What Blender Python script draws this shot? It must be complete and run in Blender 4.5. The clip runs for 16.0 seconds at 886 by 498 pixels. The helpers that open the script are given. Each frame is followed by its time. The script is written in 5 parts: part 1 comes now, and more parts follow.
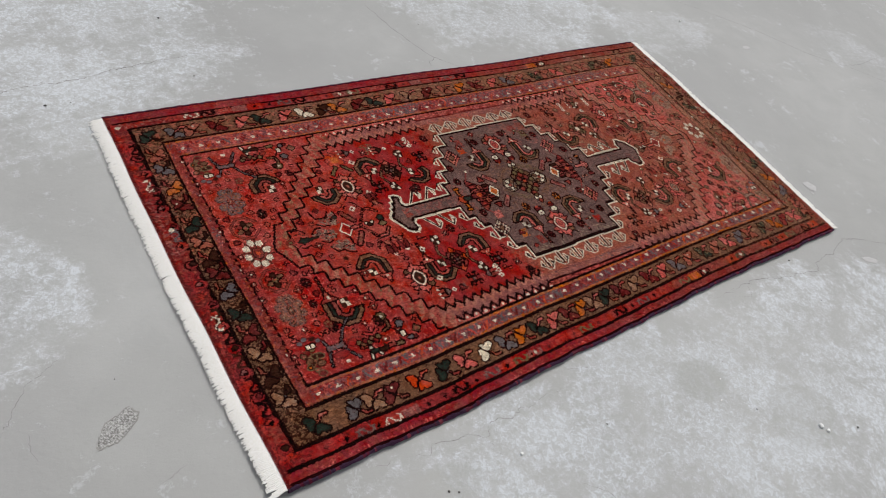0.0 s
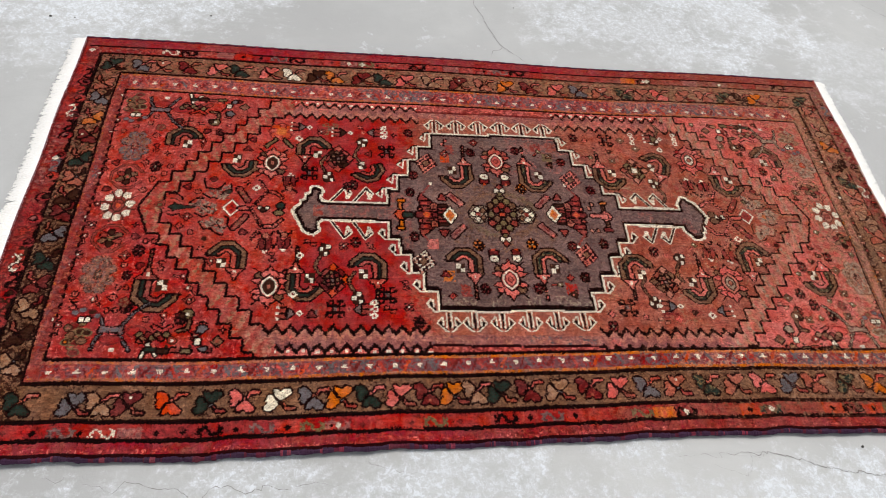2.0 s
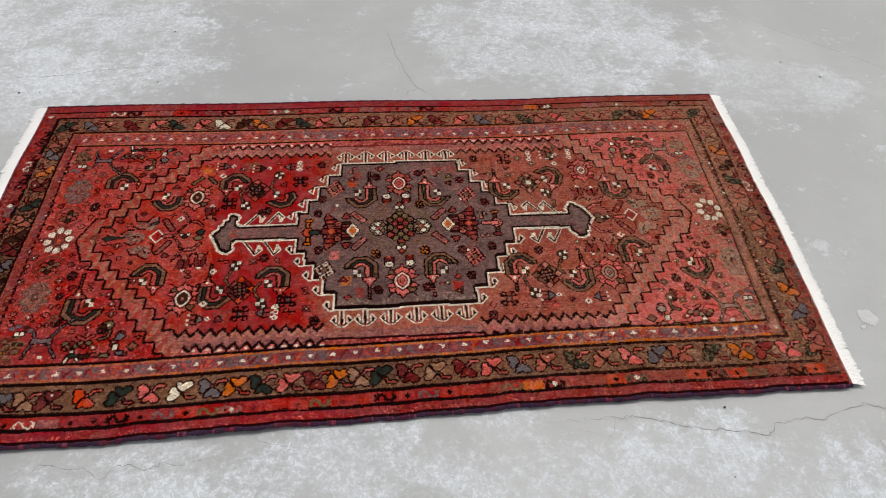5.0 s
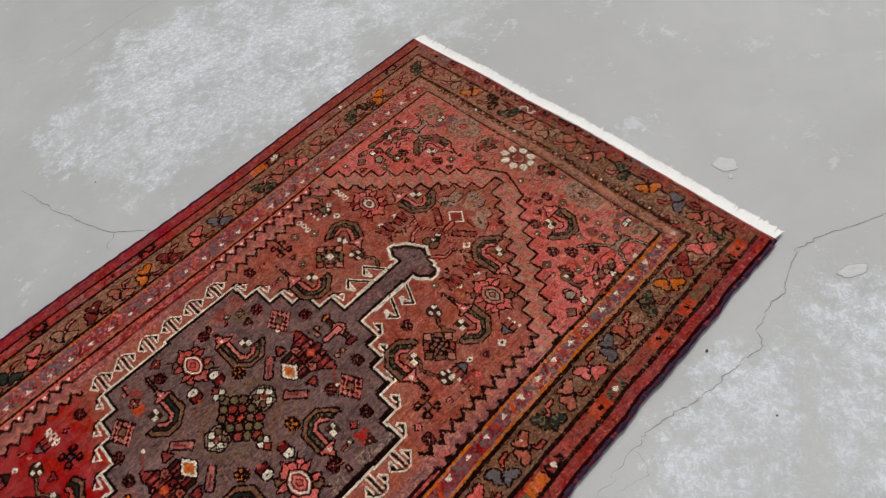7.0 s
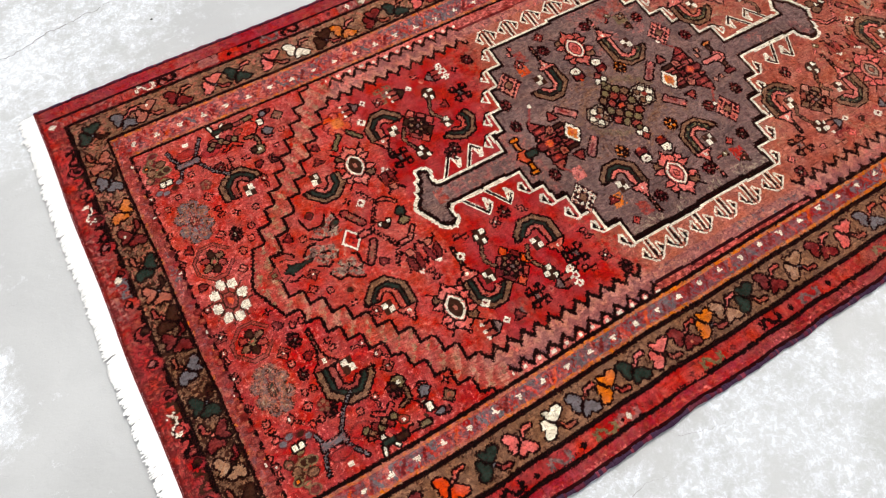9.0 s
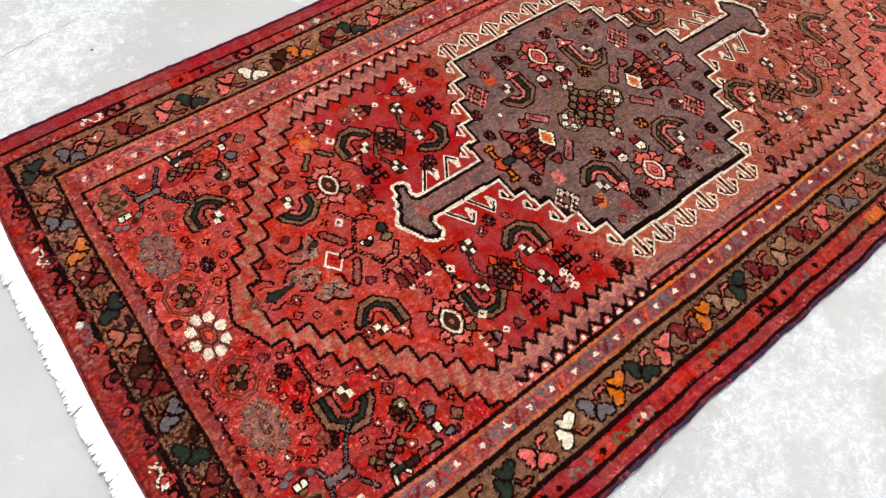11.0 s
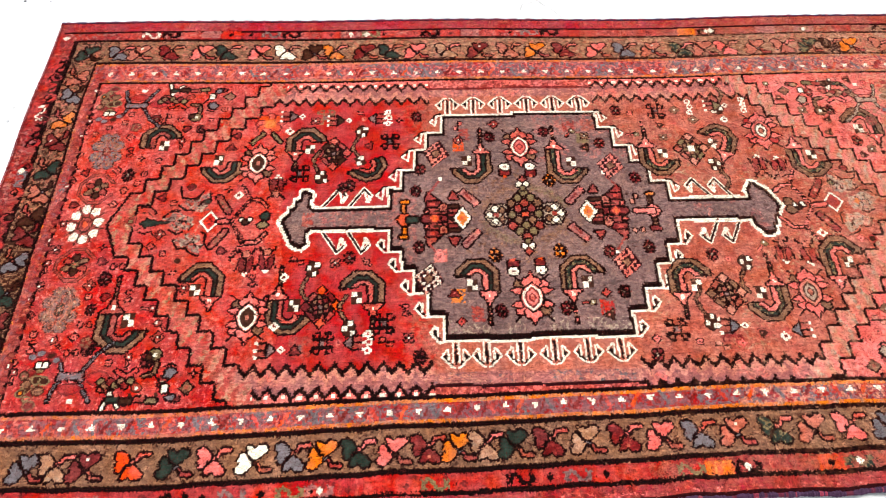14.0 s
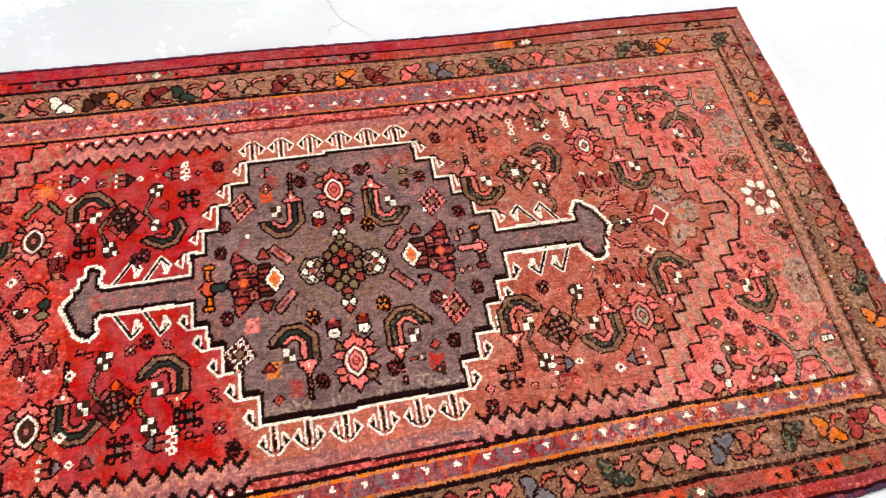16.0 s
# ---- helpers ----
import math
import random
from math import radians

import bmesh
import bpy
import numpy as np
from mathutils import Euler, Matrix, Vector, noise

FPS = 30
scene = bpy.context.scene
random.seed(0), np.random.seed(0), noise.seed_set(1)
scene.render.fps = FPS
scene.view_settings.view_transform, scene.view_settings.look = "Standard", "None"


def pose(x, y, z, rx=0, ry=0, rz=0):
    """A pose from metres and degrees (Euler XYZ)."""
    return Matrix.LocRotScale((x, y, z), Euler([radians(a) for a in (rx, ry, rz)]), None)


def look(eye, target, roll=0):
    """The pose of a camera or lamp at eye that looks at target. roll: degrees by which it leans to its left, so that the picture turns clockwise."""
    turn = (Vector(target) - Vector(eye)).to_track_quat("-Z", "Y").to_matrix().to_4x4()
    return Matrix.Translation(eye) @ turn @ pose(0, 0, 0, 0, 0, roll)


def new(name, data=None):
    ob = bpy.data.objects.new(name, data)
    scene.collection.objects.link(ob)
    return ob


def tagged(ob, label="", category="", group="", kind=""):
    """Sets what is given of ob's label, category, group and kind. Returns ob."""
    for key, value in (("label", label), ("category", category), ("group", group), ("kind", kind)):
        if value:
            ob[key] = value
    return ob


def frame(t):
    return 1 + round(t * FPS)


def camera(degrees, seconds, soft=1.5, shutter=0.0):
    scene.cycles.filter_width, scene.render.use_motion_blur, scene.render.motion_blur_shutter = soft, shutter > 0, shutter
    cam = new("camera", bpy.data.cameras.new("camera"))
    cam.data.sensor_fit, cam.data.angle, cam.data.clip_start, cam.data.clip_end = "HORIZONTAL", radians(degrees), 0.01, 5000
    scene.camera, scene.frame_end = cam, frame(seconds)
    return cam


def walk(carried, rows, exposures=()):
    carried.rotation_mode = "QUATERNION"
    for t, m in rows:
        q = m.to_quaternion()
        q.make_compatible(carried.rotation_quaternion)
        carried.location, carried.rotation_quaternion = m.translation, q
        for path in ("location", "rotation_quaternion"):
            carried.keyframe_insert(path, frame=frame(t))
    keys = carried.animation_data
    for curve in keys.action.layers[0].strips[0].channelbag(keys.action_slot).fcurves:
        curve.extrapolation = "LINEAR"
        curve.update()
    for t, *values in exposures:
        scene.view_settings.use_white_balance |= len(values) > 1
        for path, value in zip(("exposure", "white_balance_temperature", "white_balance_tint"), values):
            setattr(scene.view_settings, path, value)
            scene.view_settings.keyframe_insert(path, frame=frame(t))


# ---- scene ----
cam = camera(63.0, 16.0, soft=0.25)
PATH = [
    (0, (-1.353, -1.032, 1.313), (-0.305, -0.07, -0.092), 20.4),
    (0.5, (-1.116, -1.064, 1.267), (-0.236, -0.066, -0.226), 22.4),
    (1, (-0.804, -1.13, 1.248), (-0.282, 0.023, -0.301), 14.5),
    (1.5, (-0.604, -0.979, 1.247), (-0.127, 0.041, -0.406), 20.0),
    (2, (-0.345, -1.046, 1.227), (-0.075, 0.174, -0.335), 11.1),
    (2.5, (-0.162, -1.147, 1.266), (-0.193, 0.188, -0.223), 1.1),
    (3, (-0.181, -1.227, 1.273), (-0.098, 0.112, -0.211), 4.8),
    (3.5, (-0.222, -1.318, 1.284), (-0.067, 0.011, -0.204), 4.4),
    (4, (-0.104, -1.332, 1.309), (0.034, 0.035, -0.144), 5.7),
    (4.1, (-0.098, -1.326, 1.286), (0.157, 0.04, -0.152), 9.0),
    (4.5, (-0.08, -1.345, 1.245), (-0.039, 0.065, -0.173), 0.2),
    (5, (-0.027, -1.299, 1.283), (0.126, 0.083, -0.154), 2.4),
    (5.2, (-0.024, -1.26, 1.258), (0.296, 0.136, -0.138), 2.2),
    (7.3, (-0.044, -0.69, 1.179), (0.74, 0.179, -0.443), -13.5),
    (7.5, (-0.073, -0.626, 1.179), (0.723, 0.143, -0.487), -13.5),
    (8, (-0.354, -0.519, 1.141), (0.404, 0.228, -0.552), -14.5),
    (8.5, (-0.593, -0.521, 1.139), (-0.129, 0.236, -0.653), -8.3),
    (9, (-0.742, -0.602, 1.156), (-0.296, 0.188, -0.627), -0.4),
    (9.2, (-0.798, -0.64, 1.134), (-0.327, 0.145, -0.644), 2.8),
    (11.3, (-0.84, -0.559, 1.08), (-0.164, 0.212, -0.637), 4.9),
    (11.5, (-0.804, -0.564, 1.087), (-0.2, 0.198, -0.66), 7.3),
    (12, (-0.713, -0.614, 1.094), (-0.123, 0.28, -0.595), 8.4),
    (12.5, (-0.579, -0.601, 1.067), (-0.123, 0.299, -0.66), 10.0),
    (13, (-0.435, -0.631, 1.08), (-0.191, 0.301, -0.673), 8.8),
    (13.1, (-0.433, -0.634, 1.081), (-0.267, 0.279, -0.69), 6.9),
    (13.5, (-0.276, -0.752, 1.122), (-0.239, 0.218, -0.627), 5.3),
    (14, (-0.176, -0.785, 1.132), (-0.138, 0.292, -0.553), 0.6),
    (14.5, (-0.127, -0.739, 1.139), (-0.092, 0.263, -0.592), 3.4),
    (15, (-0.127, -0.705, 1.15), (-0.07, 0.234, -0.615), 4.2),
    (15.5, (-0.106, -0.666, 1.149), (0.013, 0.312, -0.591), 6.4),
    (16, (-0.014, -0.643, 1.11), (0.295, 0.37, -0.587), 6.6),
]
EXPOSURE = [(0, 0.05), (0.5, 0.12), (1.0, 0.25), (1.5, 0.38), (2.5, 0.57), (3.0, 0.46), (3.5, 0.37), (5.2, 0.26), (7.3, 0.12), (8.0, 0.2), (8.5, 0.55), (9.0, 0.88), (11.3, 0.96), (12.0, 1.1),
            (12.5, 1.29), (13.0, 1.4), (13.5, 1.57), (14.0, 1.54), (14.5, 1.64), (15.0, 1.72), (15.5, 1.78), (16, 1.32)]
WARMTH = ((0, 6500), (12.5, 6500), (13.5, 6420), (14.5, 6350), (15.5, 6280), (16, 6300))
GRADE = [(t, stops, float(np.interp(t, *zip(*WARMTH))), 10.0) for t, stops in EXPOSURE]
walk(cam, [(t, look(eye, target, roll)) for t, eye, target, roll in PATH], GRADE)

# ---- world, sun, exposure ----
world = bpy.data.worlds.new("sky")
scene.world = world
world.use_nodes = True
wn, wl = world.node_tree.nodes, world.node_tree.links
sky = wn.new("ShaderNodeTexSky")
sky.sky_type = "NISHITA"
sky.sun_disc = False
sky.sun_elevation = radians(68)
sky.sun_rotation = radians(55)
sky.air_density, sky.dust_density = 1.0, 3.0
haze = wn.new("ShaderNodeHueSaturation")      # thin cloud greys the blue of the sky
haze.inputs["Saturation"].default_value = 0.22
wl.new(sky.outputs[0], haze.inputs["Color"])
wl.new(haze.outputs[0], wn["Background"].inputs[0])
wn["Background"].inputs[1].default_value = 0.11
sun = new("sun", bpy.data.lights.new("sun", "SUN"))
sun.data.energy, sun.data.angle, sun.data.color = 1.3, radians(14), (1.0, 0.95, 0.88)
sun.matrix_world = look((1.9, 0.9, 4.0), (0, 0, 0))


# ---- materials ----
class Nodes:
    """A node material with a few short hands."""

    def __init__(self, name, rough=0.8):
        self.mat = bpy.data.materials.new(name)
        self.mat.use_nodes = True
        self.tree = self.mat.node_tree
        self.bsdf = self.tree.nodes["Principled BSDF"]
        self.bsdf.inputs["Roughness"].default_value = rough
        self.at = self.add("ShaderNodeTexCoord").outputs["Object"]

    def add(self, kind, **values):
        node = self.tree.nodes.new(kind)
        for key, value in values.items():
            node.inputs[key].default_value = value
        return node

    def link(self, a, b):
        self.tree.links.new(a, b)

    def noise(self, scale, detail=4.0, rough=0.55, warp=0.0):
        n = self.add("ShaderNodeTexNoise", Scale=scale, Detail=detail, Roughness=rough, Distortion=warp)
        self.link(self.at, n.inputs["Vector"])
        return n.outputs["Fac"]

    def span(self, value, a, b, low=0.0, high=1.0):
        n = self.add("ShaderNodeMapRange")
        n.interpolation_type = "SMOOTHSTEP"
        for i, v in enumerate((a, b, low, high)):
            n.inputs[1 + i].default_value = v
        self.link(value, n.inputs[0])
        return n.outputs[0]

    def math(self, op, a, b):
        n = self.tree.nodes.new("ShaderNodeMath")
        n.operation = op
        for i, v in enumerate((a, b)):
            if isinstance(v, (int, float)):
                n.inputs[i].default_value = v
            else:
                self.link(v, n.inputs[i])
        return n.outputs[0]

    def mix(self, fac, a, b, blend="MIX"):
        n = self.tree.nodes.new("ShaderNodeMix")
        n.data_type, n.blend_type = "RGBA", blend
        for slot, v in ((0, fac), (6, a), (7, b)):
            if isinstance(v, (int, float)):
                n.inputs[slot].default_value = v
            elif isinstance(v, tuple):
                n.inputs[slot].default_value = (*v, 1)
            else:
                self.link(v, n.inputs[slot])
        return n.outputs[2]

    def bump(self, height, strength, distance):
        n = self.add("ShaderNodeBump", Strength=strength, Distance=distance)
        self.link(height, n.inputs["Height"])
        self.link(n.outputs[0], self.bsdf.inputs["Normal"])

    def colour(self, c):
        if isinstance(c, tuple):
            self.bsdf.inputs["Base Color"].default_value = (*c, 1)
        else:
            self.link(c, self.bsdf.inputs["Base Color"])


def tone(r, g, b):
    """Linear colour from the 0 to 255 values of a dye card."""
    return tuple(((v / 255 + 0.055) / 1.055) ** 2.4 if v > 10 else v / 3295 for v in (r, g, b))


def wool(name, c=None, worn=0.07):
    """Knotted wool: rows of knots, a dye that drifts in bands, paler worn tips. Without c each knot has its own dye."""
    m = Nodes(name, 0.9)
    if c is None:
        yarn = m.add("ShaderNodeVertexColor")
        yarn.layer_name = "dye"
        yarn = yarn.outputs["Color"]
    else:
        yarn = m.add("ShaderNodeRGB").outputs[0]
        yarn.default_value = (*c, 1)
    island = m.add("ShaderNodeNewGeometry").outputs["Random Per Island"]
    drift = m.math("MULTIPLY", m.span(m.noise(6.0, 3.0), 0.3, 0.7, 0.9, 1.08), m.span(m.noise(75.0, 3.0), 0.3, 0.7, 0.9, 1.09))
    knot = m.span(island, 0.0, 1.0, 0.9, 1.1)
    fuzz = m.span(m.noise(700.0, 2.0), 0.25, 0.75, 0.84, 1.14)

    def stretched(x, y, scale):
        flat = m.add("ShaderNodeMapping")
        flat.inputs["Scale"].default_value = (x, y, 1.0)
        m.link(m.at, flat.inputs["Vector"])
        n = m.add("ShaderNodeTexNoise", Scale=scale, Detail=3.0, Roughness=0.6)
        m.link(flat.outputs[0], n.inputs["Vector"])
        return n.outputs["Fac"]

    # weft rows show as fine streaks along the rug, warps as fainter ones across it
    streak = m.math("MULTIPLY", m.span(stretched(0.14, 1.0, 330.0), 0.32, 0.68, 0.83, 1.15), m.span(stretched(1.0, 0.12, 330.0), 0.32, 0.68, 0.88, 1.12))
    value = m.math("MULTIPLY", m.math("MULTIPLY", drift, knot), m.math("MULTIPLY", fuzz, streak))
    n = m.add("ShaderNodeHueSaturation")
    m.link(m.math("MULTIPLY", value, 0.88), n.inputs["Value"])
    m.link(m.span(m.noise(30.0, 3.0), 0.3, 0.7, 0.94, 1.05), n.inputs["Saturation"])
    m.link(m.span(m.noise(22.0, 3.0), 0.3, 0.7, 0.498, 0.503), n.inputs["Hue"])
    m.link(yarn, n.inputs["Color"])
    grey = m.add("ShaderNodeRGBToBW")
    m.link(yarn, grey.inputs[0])
    pale = m.span(grey.outputs[0], 0.01, 0.045)          # dark dyes neither wear pale nor shine
    wear = m.math("MULTIPLY", m.span(m.noise(14.0, 6.0, 0.7), 0.5, 0.75), m.math("MULTIPLY", pale, worn))
    m.colour(m.mix(wear, n.outputs[0], (0.30, 0.17, 0.12)))
    m.bump(m.math("ADD", m.math("MULTIPLY", m.noise(900.0, 2.0), 0.6), m.math("MULTIPLY", stretched(0.14, 1.0, 330.0), 0.6)), 0.55, 0.002)
    m.link(m.math("MULTIPLY", pale, 0.08), m.bsdf.inputs["Specular IOR Level"])
    m.link(m.math("MULTIPLY", pale, 0.4), m.bsdf.inputs["Sheen Weight"])
    m.bsdf.inputs["Sheen Roughness"].default_value = 0.4
    hsv, full = m.add("ShaderNodeSeparateColor"), m.add("ShaderNodeCombineColor", Blue=1.0)
    hsv.mode = full.mode = "HSV"
    m.link(yarn, hsv.inputs[0])
    m.link(hsv.outputs[0], full.inputs[0])
    m.link(m.math("MULTIPLY", hsv.outputs[1], 0.9), full.inputs[1])
    m.link(full.outputs[0], m.bsdf.inputs["Sheen Tint"])
    return m.mat


DYES = {
    "red": (154, 28, 27), "crimson": (148, 26, 27), "salmon": (173, 56, 45), "coral": (180, 72, 60),
    "rust": (166, 86, 66), "pink": (207, 101, 89), "rose": (212, 98, 88), "brown": (116, 78, 56),
    "tan": (160, 111, 82), "olive": (112, 92, 62), "grey": (105, 79, 75), "mauve": (148, 84, 78),
    "slate": (98, 90, 92), "black": (19, 8, 8), "maroon": (100, 24, 24), "green": (36, 45, 37),
    "orange": (200, 102, 30), "fire": (192, 68, 34), "white": (222, 207, 184), "stone": (156, 132, 112),
    "purple": (118, 70, 74), "umber": (56, 30, 21), "plum": (38, 12, 15), "blush": (190, 117, 97), "brick": (140, 50, 44),
    "scarlet": (172, 42, 34), "clay": (150, 69, 53), "taupe": (124, 92, 83), "magenta": (142, 38, 50),
}
NAMES = list(DYES)
DYE = {name: i for i, name in enumerate(NAMES)}
WOOL = wool("wool_pile")


# ---- the floor ----
# chalky, scuffed areas of the slab: x, y, half length, half width, strength
SCUFFED = ((-1.15, 0.93, 0.6, 0.42, 0.95), (-1.36, 0.07, 0.17, 0.2, 1.0), (-0.25, -1.08, 1.15, 0.55, 1.0), (0.55, -0.88, 0.5, 0.3, 1.0),
           (0.62, 0.95, 0.5, 0.38, 0.85), (1.25, 0.62, 0.28, 0.16, 0.5), (-0.75, 1.6, 0.6, 0.4, 0.6))
SMOOTH = ((0.02, -0.735, 0.075, 0.06, 0.9), (0.21, -0.93, 0.11, 0.09, 0.5), (1.35, -0.45, 0.4, 0.35, 0.35), (-1.15, -0.5, 0.25, 0.35, 0.35),
          (-0.72, -0.68, 0.09, 0.05, 0.5))


def areas(m, shapes, edge):
    """A mask of ragged ovals on the floor."""
    split = m.add("ShaderNodeSeparateXYZ")
    m.link(m.at, split.inputs[0])
    total = None
    for x, y, rx, ry, strength in shapes:
        dx = m.math("DIVIDE", m.math("SUBTRACT", split.outputs[0], x), rx)
        dy = m.math("DIVIDE", m.math("SUBTRACT", split.outputs[1], y), ry)
        d = m.math("SQRT", m.math("ADD", m.math("MULTIPLY", dx, dx), m.math("MULTIPLY", dy, dy)), 0.0)
        one = m.math("MULTIPLY", m.span(m.math("ADD", d, edge), 1.12, 0.82), strength)
        total = one if total is None else m.math("MAXIMUM", total, one)
    return total


def concrete():
    m = Nodes("worn_concrete", 0.7)
    base = m.mix(m.span(m.noise(0.9, 5.0, 0.6, 0.5), 0.35, 0.65), (0.345, 0.348, 0.345), (0.415, 0.42, 0.415))
    base = m.mix(m.span(m.noise(7.0, 6.0, 0.6, 0.8), 0.35, 0.7, 0.0, 0.35), base, (0.325, 0.328, 0.325))
    edge = m.math("ADD", m.math("MULTIPLY", m.math("SUBTRACT", m.noise(3.5, 5.0, 0.65), 0.5), 1.5),
                  m.math("MULTIPLY", m.math("SUBTRACT", m.noise(22.0, 6.0, 0.75), 0.5), 1.3))
    zone = areas(m, SCUFFED, edge)
    # farther off the slab is scuffed in the same way
    away = m.add("ShaderNodeVectorMath")
    away.operation = "LENGTH"
    m.link(m.at, away.inputs[0])
    far_off = m.math("MULTIPLY", m.span(away.outputs["Value"], 2.0, 2.8), m.span(m.math("ADD", m.noise(0.75, 3.0), m.math("MULTIPLY", edge, 0.08)), 0.53, 0.6))
    zone = m.math("MAXIMUM", zone, far_off)
    ragged = m.math("ADD", m.math("MULTIPLY", m.noise(6.0, 5.0, 0.65, 0.5), 0.5), m.math("MULTIPLY", m.noise(34.0, 9.0, 0.78, 0.3), 0.5))
    skin = m.math("MULTIPLY", m.span(ragged, 0.42, 0.56, 0.1, 0.7), m.span(m.noise(2.2, 4.0, 0.6), 0.3, 0.65, 0.55, 1.0))
    # the chalky skin is broken into crisp flakes of a few millimetres
    flakes = m.span(m.noise(85.0, 9.0, 0.8, 0.8), 0.47, 0.58)
    chalk = m.math("MINIMUM", m.math("MULTIPLY", zone, m.math("ADD", m.math("MULTIPLY", skin, 0.8), m.math("MULTIPLY", m.math("MULTIPLY", flakes, skin), 1.5))), 1.0)
    strays = m.math("MULTIPLY", m.span(ragged, 0.56, 0.62), 0.45)
    chalk = m.math("MAXIMUM", chalk, strays)
    c = m.mix(chalk, base, (0.62, 0.65, 0.68))
    # flecks of bare sand where the chalky skin has broken
    flecks = m.math("MULTIPLY", m.span(m.noise(120.0, 3.0, 0.6, 0.6), 0.56, 0.66), m.span(m.noise(11.0, 5.0, 0.7), 0.48, 0.62))
    flecks = m.math("MULTIPLY", flecks, m.span(chalk, 0.15, 0.6, 0.1, 0.5))
    c = m.mix(flecks, c, (0.26, 0.255, 0.245))
    c = m.mix(m.math("MULTIPLY", areas(m, SMOOTH, m.math("MULTIPLY", edge, 0.35)), 0.6), c, (0.34, 0.345, 0.33))
    speck = m.span(m.noise(210.0, 2.0, 0.6), 0.72, 0.78)
    c = m.mix(m.math("MULTIPLY", speck, 0.4), c, (0.16, 0.15, 0.14))
    m.colour(c)
    m.link(m.span(chalk, 0.0, 1.0, 0.55, 0.85), m.bsdf.inputs["Roughness"])
    height = m.math("ADD", m.math("MULTIPLY", m.noise(60.0, 6.0, 0.7), 0.5), m.math("MULTIPLY", chalk, 0.4))
    m.bump(m.math("SUBTRACT", height, m.math("MULTIPLY", flecks, 0.6)), 0.4, 0.004)
    return m.mat


def mesh_object(name, verts, faces, materials, parent=None, label="", slots=None):
    me = bpy.data.meshes.new(name)
    me.from_pydata(verts, [], faces)
    for material in materials:
        me.materials.append(material)
    if slots is not None:
        me.polygons.foreach_set("material_index", slots)
    me.update()
    ob = new(name, me)
    ob.parent = parent
    if label:
        ob["label"] = label
    return ob


CONCRETE = concrete()
R = 60.0
floor = mesh_object("floor", [(-R, -R, 0), (R, -R, 0), (R, R, 0), (-R, R, 0)], [(0, 1, 2, 3)], [CONCRETE])
tagged(floor, "worn grey concrete floor with chalky scuffs and cracks", "floor", kind="structure")

# ---- the rug: a grid of knots in wool of many dyes ----
NU, NV = 1250, 685
rng = np.random.default_rng(7)
gi, gj = np.meshgrid((np.arange(NU) + 0.5) / NU, (np.arange(NV) + 0.5) / NV)


def near_edge(x):
    """Where the rug's near long edge lies across, in millimetres, at a place along it."""
    return np.interp(x, (-1006, -650, -430, -200, 30, 270, 510, 938), (-556, -552, -546, -538, -529, -523, -517, -518))


def far_edge(x):
    return np.interp(x, (-1006, -650, -300, 50, 400, 780, 1004), (563, 560, 557, 552, 550, 556, 559))


def warp(p, q):
    """The rug's true, slightly skewed outline in millimetres; p runs along it, q across it."""
    fx = -1007 * (1 - p) + 1002 * p
    nx = -1000 * (1 - p) + 941 * p
    x = nx * (1 - q) + fx * q
    x = x - 6 * np.sin(np.pi * q) * (1 - p) ** 4 + 8 * np.sin(np.pi * q) * p ** 4 - 2 * np.sin(q * 23) * (p - 0.5)
    y = near_edge(x) * (1 - q) + far_edge(x) * q
    y = y + (1.5 * np.sin(p * 21) + 0.7 * np.sin(p * 47 + 2)) * (1 - q) ** 3 + (0.9 * np.sin(p * 83) + 0.8 * np.sin(p * 131 + 1)) * (1 - q) ** 8 + 1.5 * np.sin(p * 17 + 1) * q ** 3
    return x, y


X, Y = warp(gi, gj)
# the drawing steps two knots at a time, as the weaver's chart does
XF, YF = X, Y
X, Y = (a[np.ix_(np.arange(NV) // 2 * 2, np.arange(NU) // 2 * 2)] for a in (X, Y))
dye = np.zeros((NV, NU), np.int16)
owner = np.zeros((NV, NU), np.int16)
owners = ["field"]


def part_id(name):
    owners.append(name)
    return len(owners) - 1


def grow(mask, n):
    for _ in range(n):
        m = mask.copy()
        m[1:] |= mask[:-1]
        m[:-1] |= mask[1:]
        m[:, 1:] |= mask[:, :-1]
        m[:, :-1] |= mask[:, 1:]
        mask = m
    return mask


def smooth_noise(cells_u, cells_v):
    """Smooth random values from 0 to 1 over the grid."""
    a = rng.random((cells_v + 2, cells_u + 2))
    u, v = gi * cells_u, gj * cells_v
    iu, iv = u.astype(int), v.astype(int)
    fu, fv = u - iu, v - iv
    fu, fv = fu * fu * (3 - 2 * fu), fv * fv * (3 - 2 * fv)
    return (a[iv, iu] * (1 - fu) + a[iv, iu + 1] * fu) * (1 - fv) + (a[iv + 1, iu] * (1 - fu) + a[iv + 1, iu + 1] * fu) * fv


def fill(mask, name, who=None):
    dye[mask] = DYE[name]
    if who is not None:
        owner[mask] = who


def grain():
    """Random values that hold together over a few knots, as the yarn of one knotting run does."""
    return np.clip((smooth_noise(NU * 2 // 5, NV * 2 // 5) - 0.5) * 1.35 + 0.5 + rng.normal(0, 0.14, dye.shape), 0.001, 0.999)


def blend(mask, name, chance):
    """Lay a second dye over part of the knots, as a fading dye lot does."""
    dye[mask & (grain() < chance)] = DYE[name]


